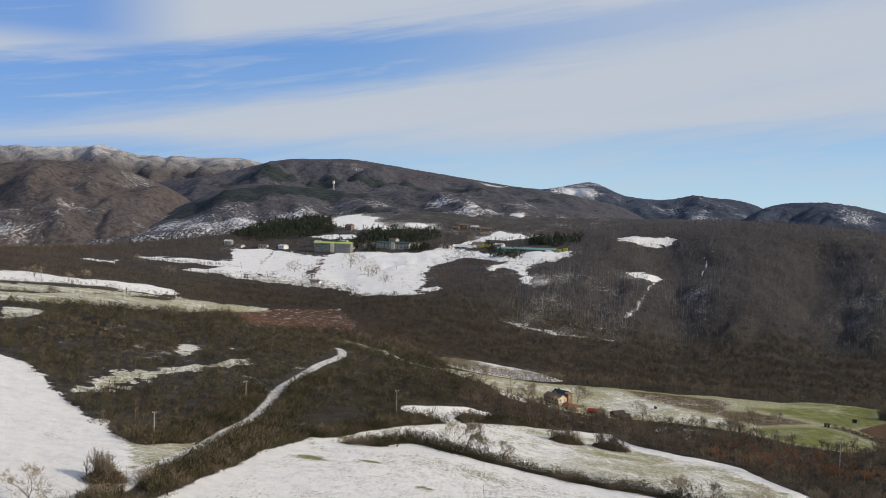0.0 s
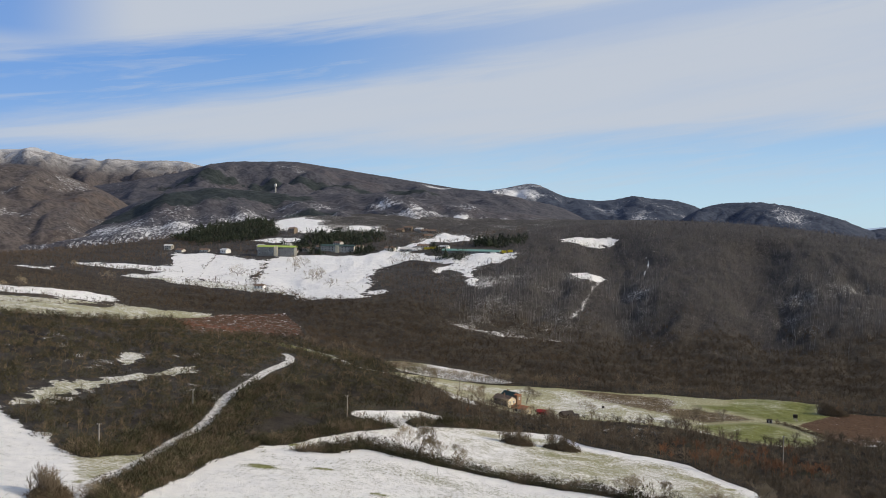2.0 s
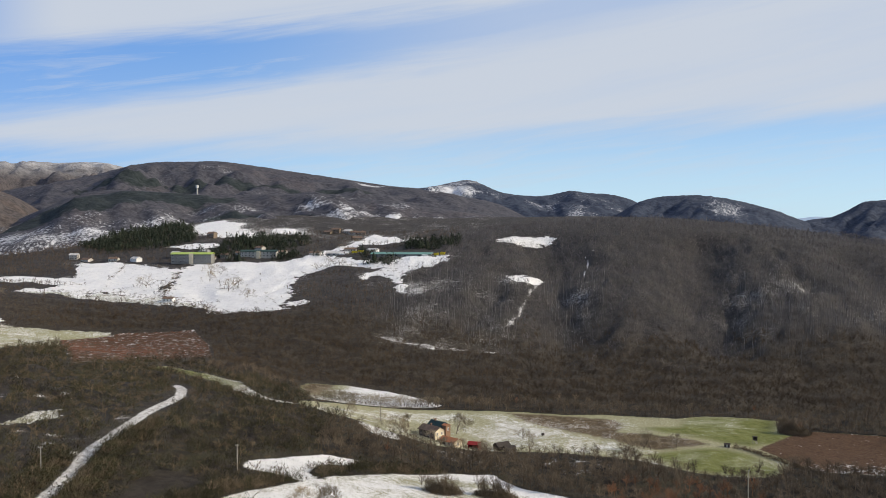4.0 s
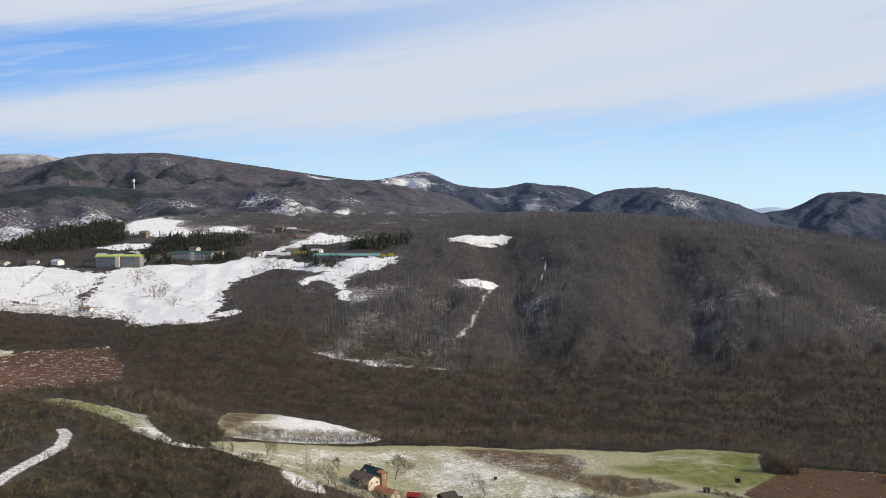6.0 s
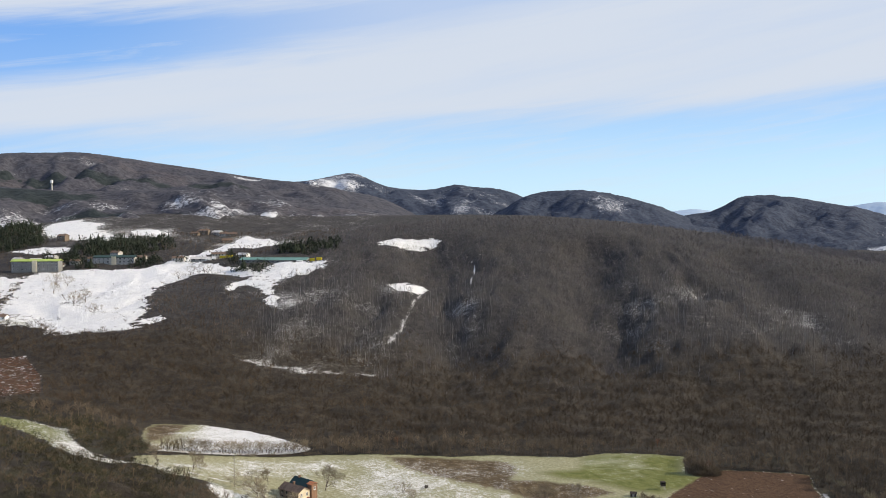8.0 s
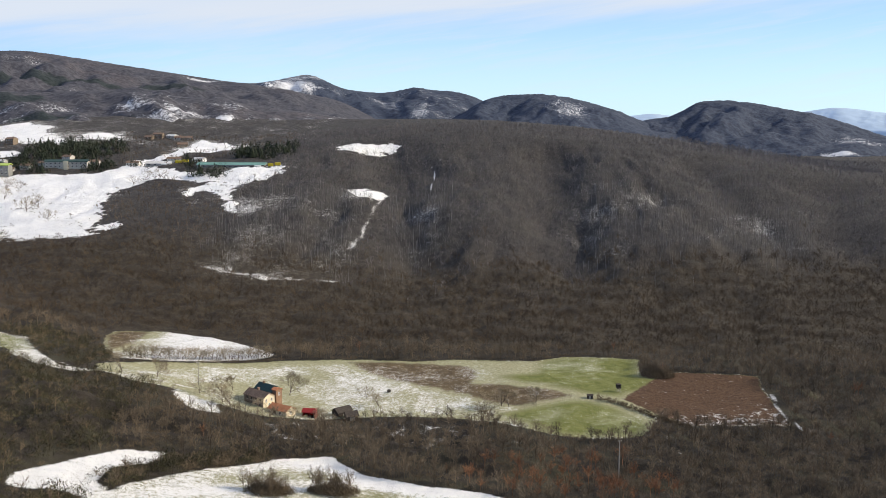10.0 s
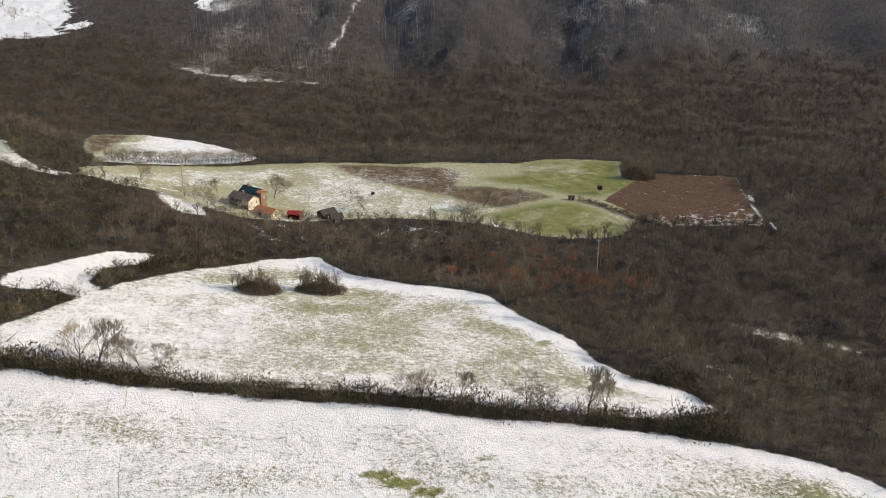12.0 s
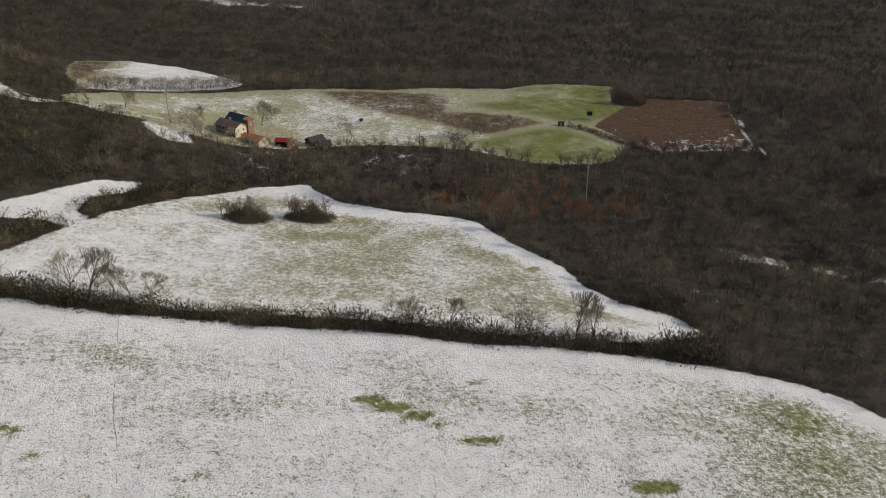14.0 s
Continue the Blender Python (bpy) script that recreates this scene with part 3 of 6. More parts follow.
def make_ground():
    xs = np.concatenate([spread(-4800, -330, 200, 4800, 2.7, 1.085)])
    ys = np.concatenate([spread(-3000, 50, 460, 4800, 2.5, 1.02)])
    gx, gy = np.meshgrid(xs, ys)
    gz = land(gx, gy)
    nx, ny = len(xs), len(ys)
    i = np.arange(nx * ny).reshape(ny, nx)
    faces = np.stack([i[:-1, :-1], i[:-1, 1:], i[1:, 1:], i[1:, :-1]], -1).reshape(-1, 4)
    ob = mesh_object("ground", np.stack([gx, gy, gz], -1).reshape(-1, 3), faces, GROUND, smooth=True)
    deep, thin = most(gx, gy, SNOWY), most(gx, gy, THIN)
    snow = np.where(deep > -2, 0.80, 0.26)
    snow = np.where(most(gx, gy, [BANK_A, BANK_B, STRIP_D]) > -3, 0.36, snow)
    snow = np.where(most(gx, gy, [PLATEAU, HOUSEPATCH]) > -3, 0.5, snow)
    snow = np.where(inside(gx, gy, LEFT_FIELD) > -2, 0.86, snow)
    snow = np.where(inside(gx, gy, STUBBLE) > -2, 0.22, snow)
    snow = np.where(inside(gx, gy, FARSTRIP) > -2, 0.12 + 0.34 * smooth(gx, -190, -160), snow)
    # sun-melted parts of the two near fields, and deep snow along their shaded edges
    near, upper = inside(gx, gy, NEAR_FIELD), inside(gx, gy, UPPER_FIELD)
    snow = np.where(near > -2, 0.68 - 0.42 * smooth(gx - 0.2 * (gy - 130), 32, 78) * smooth(near, 2, 14), snow)
    snow = np.where(upper > -2, 0.53 - 0.20 * smooth(gx + 0.3 * (gy - 230), -70, -20) * smooth(upper, 3, 16), snow)
    snow = np.where(near > -2, snow + 0.55 * (1 - smooth(near, 0.5, 9)), snow)
    snow = np.where(upper > -2, snow + 0.5 * (1 - smooth(upper, 0.5, 11)) * smooth(gx + gy, 210, 270), snow)
    snow = np.where(inside(gx, gy, PALE) > 0, 0.30, snow)
    snow = np.where((inside(gx, gy, MEADOW) > 0) & (inside(gx, gy, PALE) < 0), 0.16 - 0.1 * smooth(gx, 5, 50), snow)
    snow = np.where(inside(gx, gy, SEDGE) > 0, 0.16, snow)
    snow = np.where(np.maximum(inside(gx, gy, GREEN_A), inside(gx, gy, GREEN_B)) > 0, 0.06, snow)
    snow = np.where(inside(gx, gy, BROWN) > -1, 0.14 * smooth(gy - 0.25 * (gx - 100), 362, 338) + 0.02, snow)
    snow = np.where(inside(gx, gy, TREEFIELD) > -2, 0.10 + 0.52 * smooth(gx, -156, -124), snow)
    rim = inside(gx, gy, MEADOW)
    snow = np.where((rim > -2) & (rim < 7) & (gy > 382) & (gx < 30), 0.04, snow)
    snow = np.where(gy > 560, snow + 0.16, snow)
    for cx, cy, rx, ry, turn in MELTED:
        u = (gx - cx) * math.cos(turn) + (gy - cy) * math.sin(turn)
        v = -(gx - cx) * math.sin(turn) + (gy - cy) * math.cos(turn)
        snow = snow - (0.2 if cy > 232 else 0.22 if rx > 15 else 0.95) * (1 - smooth(np.hypot(u / rx, v / ry), 0.3, 1.5))
    under = 0.13 * smooth(gy, 560, 700) + 0.165 * smooth(inside(gx, gy, HILLSNOW_A), -25, 15) * (1.25 - 0.55 * smooth(gy, 600, 680)) + 0.115 * smooth(inside(gx, gy, HILLSNOW_B), -70, 20)
    under = under + 0.11 * smooth(inside(gx, gy, HILLSNOW_C), -16, 12) + (0.19 + 0.10 * ripple(103, gx, gy, 3, 1 / 20)) * smooth(beside(gx, gy, SCARP, 2.0), -4, 3) + 0.05 * smooth(beside(gx, gy, SCARP, 26), -10, 10) + 0.19 * smooth(beside(gx, gy, RIDE, 0.9), -2.0, 0.8) + 0.08 * ripple(88, gx, gy, 3, 1 / 110) + (0.19 + 0.12 * ripple(104, gx, gy, 3, 1 / 9)) * smooth(beside(gx, gy, GLADE, 2.2), -2.5, 1.5) + 0.16 * smooth(beside(gx, gy, CART_WAY, 1.2), -2.5, 1.0)
    under = under + (0.09 * smooth(deep, -25, -2) + 0.10 * smooth(gy, 930, 990) * smooth(gx, -80, -160)) * smooth(gy, 590, 660)
    under = under + (0.06 + 0.05 * smooth(gx, 40, 90) + 0.13 * ripple(97, gx, gy, 3, 1 / 22)) * smooth(gy, 195, 230) * (1 - smooth(gy, 340, 390)) + 0.13 * smooth(np.hypot((gx + 35) / 75, (gy - 318) / 22), 1.3, 0.5)
    under = under + (0.09 + 0.12 * ripple(101, gx, gy, 3, 1 / 26)) * smooth(gx, -140, -175) * (1 - smooth(gy, 300, 380))
    under = under + 0.10 * smooth(np.hypot((gx - 92) / 26, (gy - 184) / 14), 1.3, 0.6)
    snow = np.where(inside(gx, gy, BRACKEN) > -2, 0.10, snow)
    soil = most(gx, gy, [BROWN, BRACKEN])
    track = np.maximum(beside(gx, gy, TRACK, 2.3), np.maximum(beside(gx, gy, PATH, 0.9), np.maximum(beside(gx, gy, LANE, 0.7), beside(gx, gy, SCAR, 0.8))))
    meadow = smooth(inside(gx, gy, MEADOW), -4, 4) + 0.7 * smooth(inside(gx, gy, UPPER_FIELD), -2, 8) + 0.8 * smooth(inside(gx, gy, TREEFIELD), -3, 3)
    meadow = meadow + 0.8 * smooth(most(gx, gy, [BANK_A, BANK_B, STUBBLE, STRIP_B, STRIP_C]), -4, 1)
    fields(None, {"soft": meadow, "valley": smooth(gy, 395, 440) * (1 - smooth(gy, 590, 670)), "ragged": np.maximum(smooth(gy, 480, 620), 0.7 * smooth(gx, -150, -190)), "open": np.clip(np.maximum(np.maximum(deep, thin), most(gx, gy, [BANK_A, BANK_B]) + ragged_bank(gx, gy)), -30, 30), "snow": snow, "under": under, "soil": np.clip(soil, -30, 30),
                  "lush": np.clip(np.maximum(inside(gx, gy, GREEN_A), inside(gx, gy, GREEN_B)), -30, 30),
                  "sedge": np.clip(np.maximum(inside(gx, gy, SEDGE), np.minimum(inside(gx, gy, TREEFIELD), -148 - gx)), -30, 30), "track": np.clip(track, -30, 30)}, ob.data)
    tagged(ob, "rolling farmland with patchy snow, grass, ploughed soil and leaf litter", "ground", kind="structure")


make_ground()


# ---------------------------------------------------------------- far hills
def hill(name, crest, run, base, label, white=0.0, pine=0.0, snow_line=None, seed=1, haze=0.0, back=500, grain=1.2, gully=0.24, low_white=0.0, spots=(), mat=HILL):
    """A long hill below a crest line given as places: it falls over run metres to base in front, and behind."""
    c = np.array(crest, float)
    for end, nxt in ((0, 1), (-1, -2)):
        way = c[end, :2] - c[nxt, :2]
        tip = np.r_[c[end, :2] + way / np.hypot(*way) * 330, 15]
        c = np.vstack([tip, c]) if end == 0 else np.vstack([c, tip])
    along = np.r_[0, np.cumsum(np.hypot(*np.diff(c[:, :2], axis=0).T))]
    n = max(60, int(along[-1] / 9))
    u = np.linspace(0, along[-1], n)
    cx, cy, cz = (np.interp(u, along, c[:, j]) for j in range(3))
    for _ in range(12):
        cz[1:-1] = (cz[:-2] + 2 * cz[1:-1] + cz[2:]) / 4
    v = np.r_[np.linspace(0, 1, 70), np.linspace(1.05, 2, 12)]
    far = np.hypot(cx, cy)
    wx, wy = -cx / far, -cy / far
    d = np.where(v <= 1, (1 - v) * run, -(v - 1) * back)
    gx = cx[None] + wx[None] * d[:, None]
    gy = cy[None] + wy[None] * d[:, None]
    drop = np.where(v <= 1, 1 - v, v - 1)[:, None]
    shape = np.where(v[:, None] <= 1, 1 - drop ** 1.25, 1 - drop ** 1.6)
    gz = base + (cz[None] - base) * shape
    amount = np.clip(drop * 3.0, 0, 1) * (1 - drop * 0.6)
    down = np.hypot(gx - cx[None], gy - cy[None])
    side = u[None] + 0.25 * down * np.sin(u[None] / 260.0 + seed)
    folds = ripple(seed, side, down * 0.28, 4, 1 / (run * 0.62))
    gz = gz + gully * np.abs(cz[None] - base) * amount * (folds + 0.35 * ripple(seed + 3, gx, gy, 3, 1 / 160))
    gz = gz - (base - 25) * smooth(drop, 0.82, 1.0)
    gz = gz + grain * 0.5 * ripple(seed + 7, gx, gy, 4, 1 / 34)
    rng = np.random.default_rng(seed)
    gz = gz + rng.normal(0, grain * 0.22, gz.shape)
    m = len(v)
    i = np.arange(m * n).reshape(m, n)
    faces = np.stack([i[:-1, :-1], i[:-1, 1:], i[1:, 1:], i[1:, :-1]], -1).reshape(-1, 4)
    ob = mesh_object(name, np.stack([gx, gy, gz], -1).reshape(-1, 3), faces, mat)
    w = np.full(gz.shape, white + 0.03) + low_white * (1 - smooth(v, 0.15, 0.7))[:, None]
    frost = np.zeros(gz.shape)
    if snow_line:
        frost = smooth(gz, snow_line[0], snow_line[1])
    p = np.full(gz.shape, pine)
    across = (u / u[-1])[None, :]
    for cu, cv, ru, rv, snow_more, pine_more in spots:
        near = np.exp(-((across - cu) / ru) ** 2 - ((v[:, None] - cv) / rv) ** 2)
        w, p = w + snow_more * near, p + pine_more * near
    fields(None, {"white": w, "pine": p, "frost": frost, "haze": np.full(gz.shape, haze)}, ob.data)
    return tagged(ob, label, "hill", kind="structure")


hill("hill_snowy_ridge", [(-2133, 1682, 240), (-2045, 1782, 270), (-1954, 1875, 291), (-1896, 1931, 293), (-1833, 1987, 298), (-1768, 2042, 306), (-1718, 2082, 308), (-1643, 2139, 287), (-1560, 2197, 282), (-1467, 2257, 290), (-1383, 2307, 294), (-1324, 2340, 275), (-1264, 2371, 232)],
     900, 40, "long mountain ridge with wind-blown snow on its crest", 0.0, 0, (215, 320), 3, haze=0.25)
hill("hill_round_domes", [(-1336, 1129, 181), (-1263, 1210, 185), (-1213, 1261, 208), (-1184, 1287, 197), (-1151, 1318, 210), (-1103, 1357, 191), (-1035, 1408, 160), (-990, 1439, 125), (-944, 1469, 73), (-907, 1492, 26)], 620, 50, "round hills of bare brown woods with snow patches", 0.0, 0, None, 5, low_white=0.15, haze=0.12)
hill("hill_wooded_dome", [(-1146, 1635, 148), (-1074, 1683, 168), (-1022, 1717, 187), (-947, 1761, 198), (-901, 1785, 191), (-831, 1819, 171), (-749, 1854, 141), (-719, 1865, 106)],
     600, 50, "dark wooded dome-shaped hill", 0.0, 0.05, None, 9, haze=0.35)
hill("hill_long_back", [(-1469, 1680, 150), (-1370, 1756, 181), (-1286, 1815, 199), (-1219, 1858, 212), (-1161, 1893, 230), (-1101, 1926, 252), (-1053, 1984, 264), (-1015, 2004, 266), (-921, 2051, 270), (-867, 2075, 263), (-790, 2106, 251), (-677, 2146, 234), (-531, 2186, 212), (-407, 2213, 195), (-252, 2236, 168)], 800, 60, "long even hill covered in bare woods", -0.02, 0, None, 17, gully=0.2, low_white=0.12, spots=((0.69, 0.93, 0.03, 0.025, 0.5, 0), (0.77, 0.86, 0.04, 0.05, 0.3, 0), (0.5, 0.80, 0.05, 0.06, 0.15, 0), (0.42, 0.62, 0.16, 0.06, -0.2, 0.75), (0.57, 0.55, 0.2, 0.05, -0.2, 0.75)), haze=0.5)
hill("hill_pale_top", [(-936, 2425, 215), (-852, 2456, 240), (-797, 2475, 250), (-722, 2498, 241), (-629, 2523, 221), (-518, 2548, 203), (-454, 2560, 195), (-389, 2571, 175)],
     500, 60, "distant hill with frosted top", 0.0, 0, (190, 250), 14, haze=0.5)
hill("hill_low_shoulder", [(-796, 1267, 164), (-726, 1310, 161), (-657, 1347, 157), (-610, 1369, 155), (-568, 1387, 157), (-520, 1405, 159), (-476, 1423, 157), (-408, 1443, 151), (-318, 1466, 141), (-225, 1483, 128), (-149, 1493, 118)], 380, 70, "low wooded shoulder above the village with small snowy clearings", 0.11, 0.06, None, 21, low_white=0.10, spots=((0.33, 0.85, 0.14, 0.14, -0.2, 0.75), (0.45, 0.45, 0.10, 0.08, 0.0, 0.6), (0.2, 0.6, 0.14, 0.14, -0.2, 0.75), (0.50, 0.66, 0.03, 0.06, 0.25, -0.3), (0.56, 0.60, 0.03, 0.06, 0.25, -0.3), (0.62, 0.5, 0.03, 0.06, 0.3, -0.3), (0.67, 0.48, 0.03, 0.06, 0.3, -0.3), (0.72, 0.58, 0.05, 0.10, 0.28, -0.3), (0.80, 0.5, 0.05, 0.08, 0.25, -0.3)), haze=0.45)
hill("hill_rocky_peak", [(-586, 2430, 209), (-469, 2456, 218), (-409, 2466, 230), (-353, 2475, 245), (-318, 2480, 231), (-272, 2485, 203), (-194, 2492, 193), (-132, 2497, 191), (-93, 2498, 201), (-69, 2499, 212), (-22, 2500, 198), (41, 2500, 199), (104, 2498, 181), (182, 2493, 141)], 520, 60, "pointed hill with rocky snow-dusted face and wooded flank", 0.0, 0.10, None, 26, gully=0.2, spots=((0.36, 0.75, 0.06, 0.3, 0.36, -0.3), (0.62, 0.6, 0.1, 0.3, 0.08, 0.1), (0.75, 0.7, 0.1, 0.3, 0.1, 0.1)), grain=1.8, haze=0.9)
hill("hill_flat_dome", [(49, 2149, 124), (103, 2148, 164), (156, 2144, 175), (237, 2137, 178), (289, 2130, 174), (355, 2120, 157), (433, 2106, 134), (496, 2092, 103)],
     420, 60, "flat-topped wooded hill with a snowy slope", -0.04, 0.16, None, 31, spots=((0.55, 0.55, 0.06, 0.25, 0.15, -0.2),), grain=3.0, haze=0.9)
hill("hill_butte", [(450, 2256, 96), (517, 2241, 120), (583, 2225, 124), (615, 2216, 152), (641, 2209, 164), (698, 2192, 165), (772, 2167, 155), (855, 2135, 137), (924, 2106, 121), (1020, 2061, 82), (1153, 1990, 35)], 480, 22, "flat-topped wooded hill with a steep end", -0.04, 0.2, None, 37, spots=((0.62, 0.6, 0.05, 0.12, 0.3, -0.2), (0.72, 0.3, 0.05, 0.10, 0.75, -0.4), (0.60, 0.24, 0.03, 0.05, 0.45, -0.4)), grain=3.0, haze=0.9)
hill("hill_far_range", [(789, 4227, 137), (891, 4207, 142), (991, 4184, 155), (1090, 4159, 141), (1330, 4089, 136), (1621, 3983, 160), (1726, 3938, 179), (1808, 3901, 171), (1904, 3855, 154), (2149, 3724, 145)], 300, 60, "very distant snow-covered mountain range paled by painted haze", 0.3, 0, None, 41, gully=0.06, grain=0.2, mat=HAZY_RANGE)


# ---------------------------------------------------------------- woods
def bare_tree(rng, tall, wide, twigs, thick=0.16, trunk=0.2):
    """Triangles of one bare tree: a tapered trunk, limbs and a spray of twigs."""
    tris = []

    def sliver(a, b, w):
        a, b = np.array(a), np.array(b)
        side = np.cross(b - a, rng.normal(size=3))
        side = side / (np.linalg.norm(side) + 1e-9) * w / 2
        tris.append((a - side, a + side, b))

    for j in range(3):
        p, q = j * 2.094, (j + 1) * 2.094
        tris.append(((trunk * math.cos(p), trunk * math.sin(p), -0.4), (trunk * math.cos(q), trunk * math.sin(q), -0.4), (0, 0, tall * 0.75)))
    limbs = []
    for _ in range(max(4, twigs // 7)):
        turn, low, fall = rng.uniform(0, 6.28), rng.uniform(0.22, 0.5) * tall, math.acos(rng.uniform(0.05, 1.0))
        tip = np.array((wide * math.sin(fall) * math.cos(turn), wide * math.sin(fall) * math.sin(turn), tall * (0.48 + 0.42 * math.cos(fall))))
        tip = tip * rng.uniform(0.82, 1.0)
        sliver((0, 0, min(low, tip[2] * 0.75)), tip, thick * 1.5)
        limbs.append((np.array((0, 0, min(low, tip[2] * 0.75))), tip))
    for _ in range(twigs):
        a, b = limbs[rng.integers(len(limbs))]
        at = a + (b - a) * rng.uniform(0.45, 1.0)
        out = rng.normal(size=3) * 0.38 + (0.7 * at[0] / wide, 0.7 * at[1] / wide, 0.62)
        end = at + out / np.linalg.norm(out) * rng.uniform(0.09, 0.19) * tall
        sliver(at, end, thick)
    return np.array(tris)


def bush(rng, tall, wide, leaves, size=0.35):
    """Triangles of one bush: many small leaf clumps over an uneven mound."""
    tris = []
    for _ in range(leaves):
        d = rng.normal(size=3)
        d = d / np.linalg.norm(d)
        d[2] = abs(d[2])
        at = d * np.array((wide, wide, tall)) * rng.uniform(0.55, 1.05)
        a, b = rng.normal(size=3), rng.normal(size=3)
        s = size * rng.uniform(0.6, 1.4)
        tris.append((at - a / np.linalg.norm(a) * s, at + b / np.linalg.norm(b) * s, at + (0, 0, s * 1.1)))
    return np.array(tris)


def brake(rng, tall, wide, shoots, leaves, thick=0.06):
    """Triangles of a tangled bush: fine shoots that fan out and arch, with a few leaf clumps low down."""
    tris = []
    for _ in range(shoots):
        turn, r = rng.uniform(0, 6.28), wide * math.sqrt(rng.uniform(0, 1))
        dome = tall * (1 - 0.7 * (r / wide) ** 2)
        a = np.array((r * math.cos(turn), r * math.sin(turn), dome * rng.uniform(0.0, 0.75)))
        way = rng.normal(size=3) * (0.6, 0.6, 0.3) + (0.4 * math.cos(turn), 0.4 * math.sin(turn), 0.8)
        b = a + way / np.linalg.norm(way) * tall * rng.uniform(0.22, 0.5)
        side = np.cross(b - a, rng.normal(size=3))
        side = side / (np.linalg.norm(side) + 1e-9) * thick * rng.uniform(0.4, 0.9)
        tris.append((a - side, a + side, b))
    if leaves:
        tris += list(bush(rng, tall * 0.62, wide * 0.95, leaves, 0.14))
    return np.array(tris)


def pole_tree(rng, tall, wide, twigs, thick, trunk):
    """Triangles of one slim tree as it grows in a dense stand: a bare pole with a small upright crown."""
    tris = []
    for j in range(2):
        p = j * 1.57
        tris.append(((trunk * math.cos(p), trunk * math.sin(p), -0.4), (-trunk * math.cos(p), -trunk * math.sin(p), -0.4), (0, 0, tall)))
    for _ in range(twigs):
        turn, z = rng.uniform(0, 6.28), tall * rng.uniform(0.35, 0.9)
        a = np.array((0.2 * wide * math.cos(turn), 0.2 * wide * math.sin(turn), z))
        r = wide * rng.uniform(0.5, 1.0)
        b = np.array((r * math.cos(turn), r * math.sin(turn), min(tall * 1.05, z + tall * rng.uniform(0.15, 0.35))))
        s = np.array((-math.sin(turn), math.cos(turn), 0)) * thick / 2
        tris.append((a - s, a + s, b))
    return np.array(tris)


def conifer(rng, tall, wide, tiers=9):
    """Triangles of one fir: drooping boughs in tiers on a straight trunk."""
    tris = []
    for j in range(3):
        p, q = j * 2.094, (j + 1) * 2.094
        tris.append(((0.2 * math.cos(p), 0.2 * math.sin(p), -0.4), (0.2 * math.cos(q), 0.2 * math.sin(q), -0.4), (0, 0, tall)))
    for i in range(tiers):
        z = tall * (0.12 + 0.86 * i / tiers)
        r = wide * (1 - i / tiers) ** 0.8 * rng.uniform(0.8, 1.1)
        for j in range(8):
            p = j * 0.785 + rng.uniform(-0.3, 0.3) + i
            q = p + rng.uniform(0.5, 0.8)
            lift = tall * 0.10
            tris.append(((0, 0, z + lift), (r * math.cos(p), r * math.sin(p), z - lift * 0.5), (r * math.cos(q), r * math.sin(q), z - lift * 0.4)))
    return np.array(tris)


def stand(name, x, y, kinds, mat, label, category, seed, low=0.75, high=1.25, sink=0.0):
    """Many plants in one mesh, of a few kinds, each turned and sized by chance, on the ground."""
    rng = np.random.default_rng(seed)
    pick = rng.integers(0, len(kinds), len(x))
    z = land(x, y)
    out, tones = [], []
    for i, kind in enumerate(kinds):
        sel = pick == i
        m = int(sel.sum())
        if not m:
            continue
        a, s = rng.uniform(0, 6.28, m), rng.uniform(low, high, m) * (1 + 0.22 * ripple(95, x[sel], y[sel], 3, 1 / 42))
        c, n = np.cos(a) * s, np.sin(a) * s
        v = kind.reshape(-1, 3)
        px = v[None, :, 0] * c[:, None] - v[None, :, 1] * n[:, None] + x[sel][:, None]
        py = v[None, :, 0] * n[:, None] + v[None, :, 1] * c[:, None] + y[sel][:, None]
        pz = v[None, :, 2] * (s * rng.uniform(0.85, 1.15, m))[:, None] + z[sel][:, None] - sink
        out.append(np.stack([px, py, pz], -1).reshape(-1, 3))
        tones.append(np.repeat(rng.uniform(0, 1, m), len(v)))
    verts = np.concatenate(out)
    ob = mesh_object(name, verts, np.arange(len(verts)).reshape(-1, 3), mat)
    fields(None, {"tone": np.concatenate(tones)}, ob.data)
    return tagged(ob, label, category, kind="stuff")


def scatter(x0, x1, y0, y1, gap, seed):
    """Places on a loose grid, jittered."""
    rng = np.random.default_rng(seed)
    gx, gy = np.meshgrid(np.arange(x0, x1, gap), np.arange(y0, y1, gap))
    return (gx + rng.uniform(-0.5, 0.5, gx.shape) * gap).ravel(), (gy + rng.uniform(-0.5, 0.5, gy.shape) * gap).ravel()


def clear_of_things(x, y):
    """Keep yards and buildings free."""
    ok = inside(x, y, YARD) < 0
    for cx, cy, r in ((-424, 842, 30), (-363, 880, 25), (-196, 856, 38), (-357, 653, 12), (-274, 882, 14), (-57, 329, 6.5), (-144, 66, 5), (-133, 62, 11)):
        ok &= np.hypot(x - cx, y - cy) > r
    return ok


YARD = [(-80, 336), (-86, 344), (-86, 356), (-66, 366), (-50, 360), (-32, 352), (-30, 337), (-42, 334), (-62, 333)]

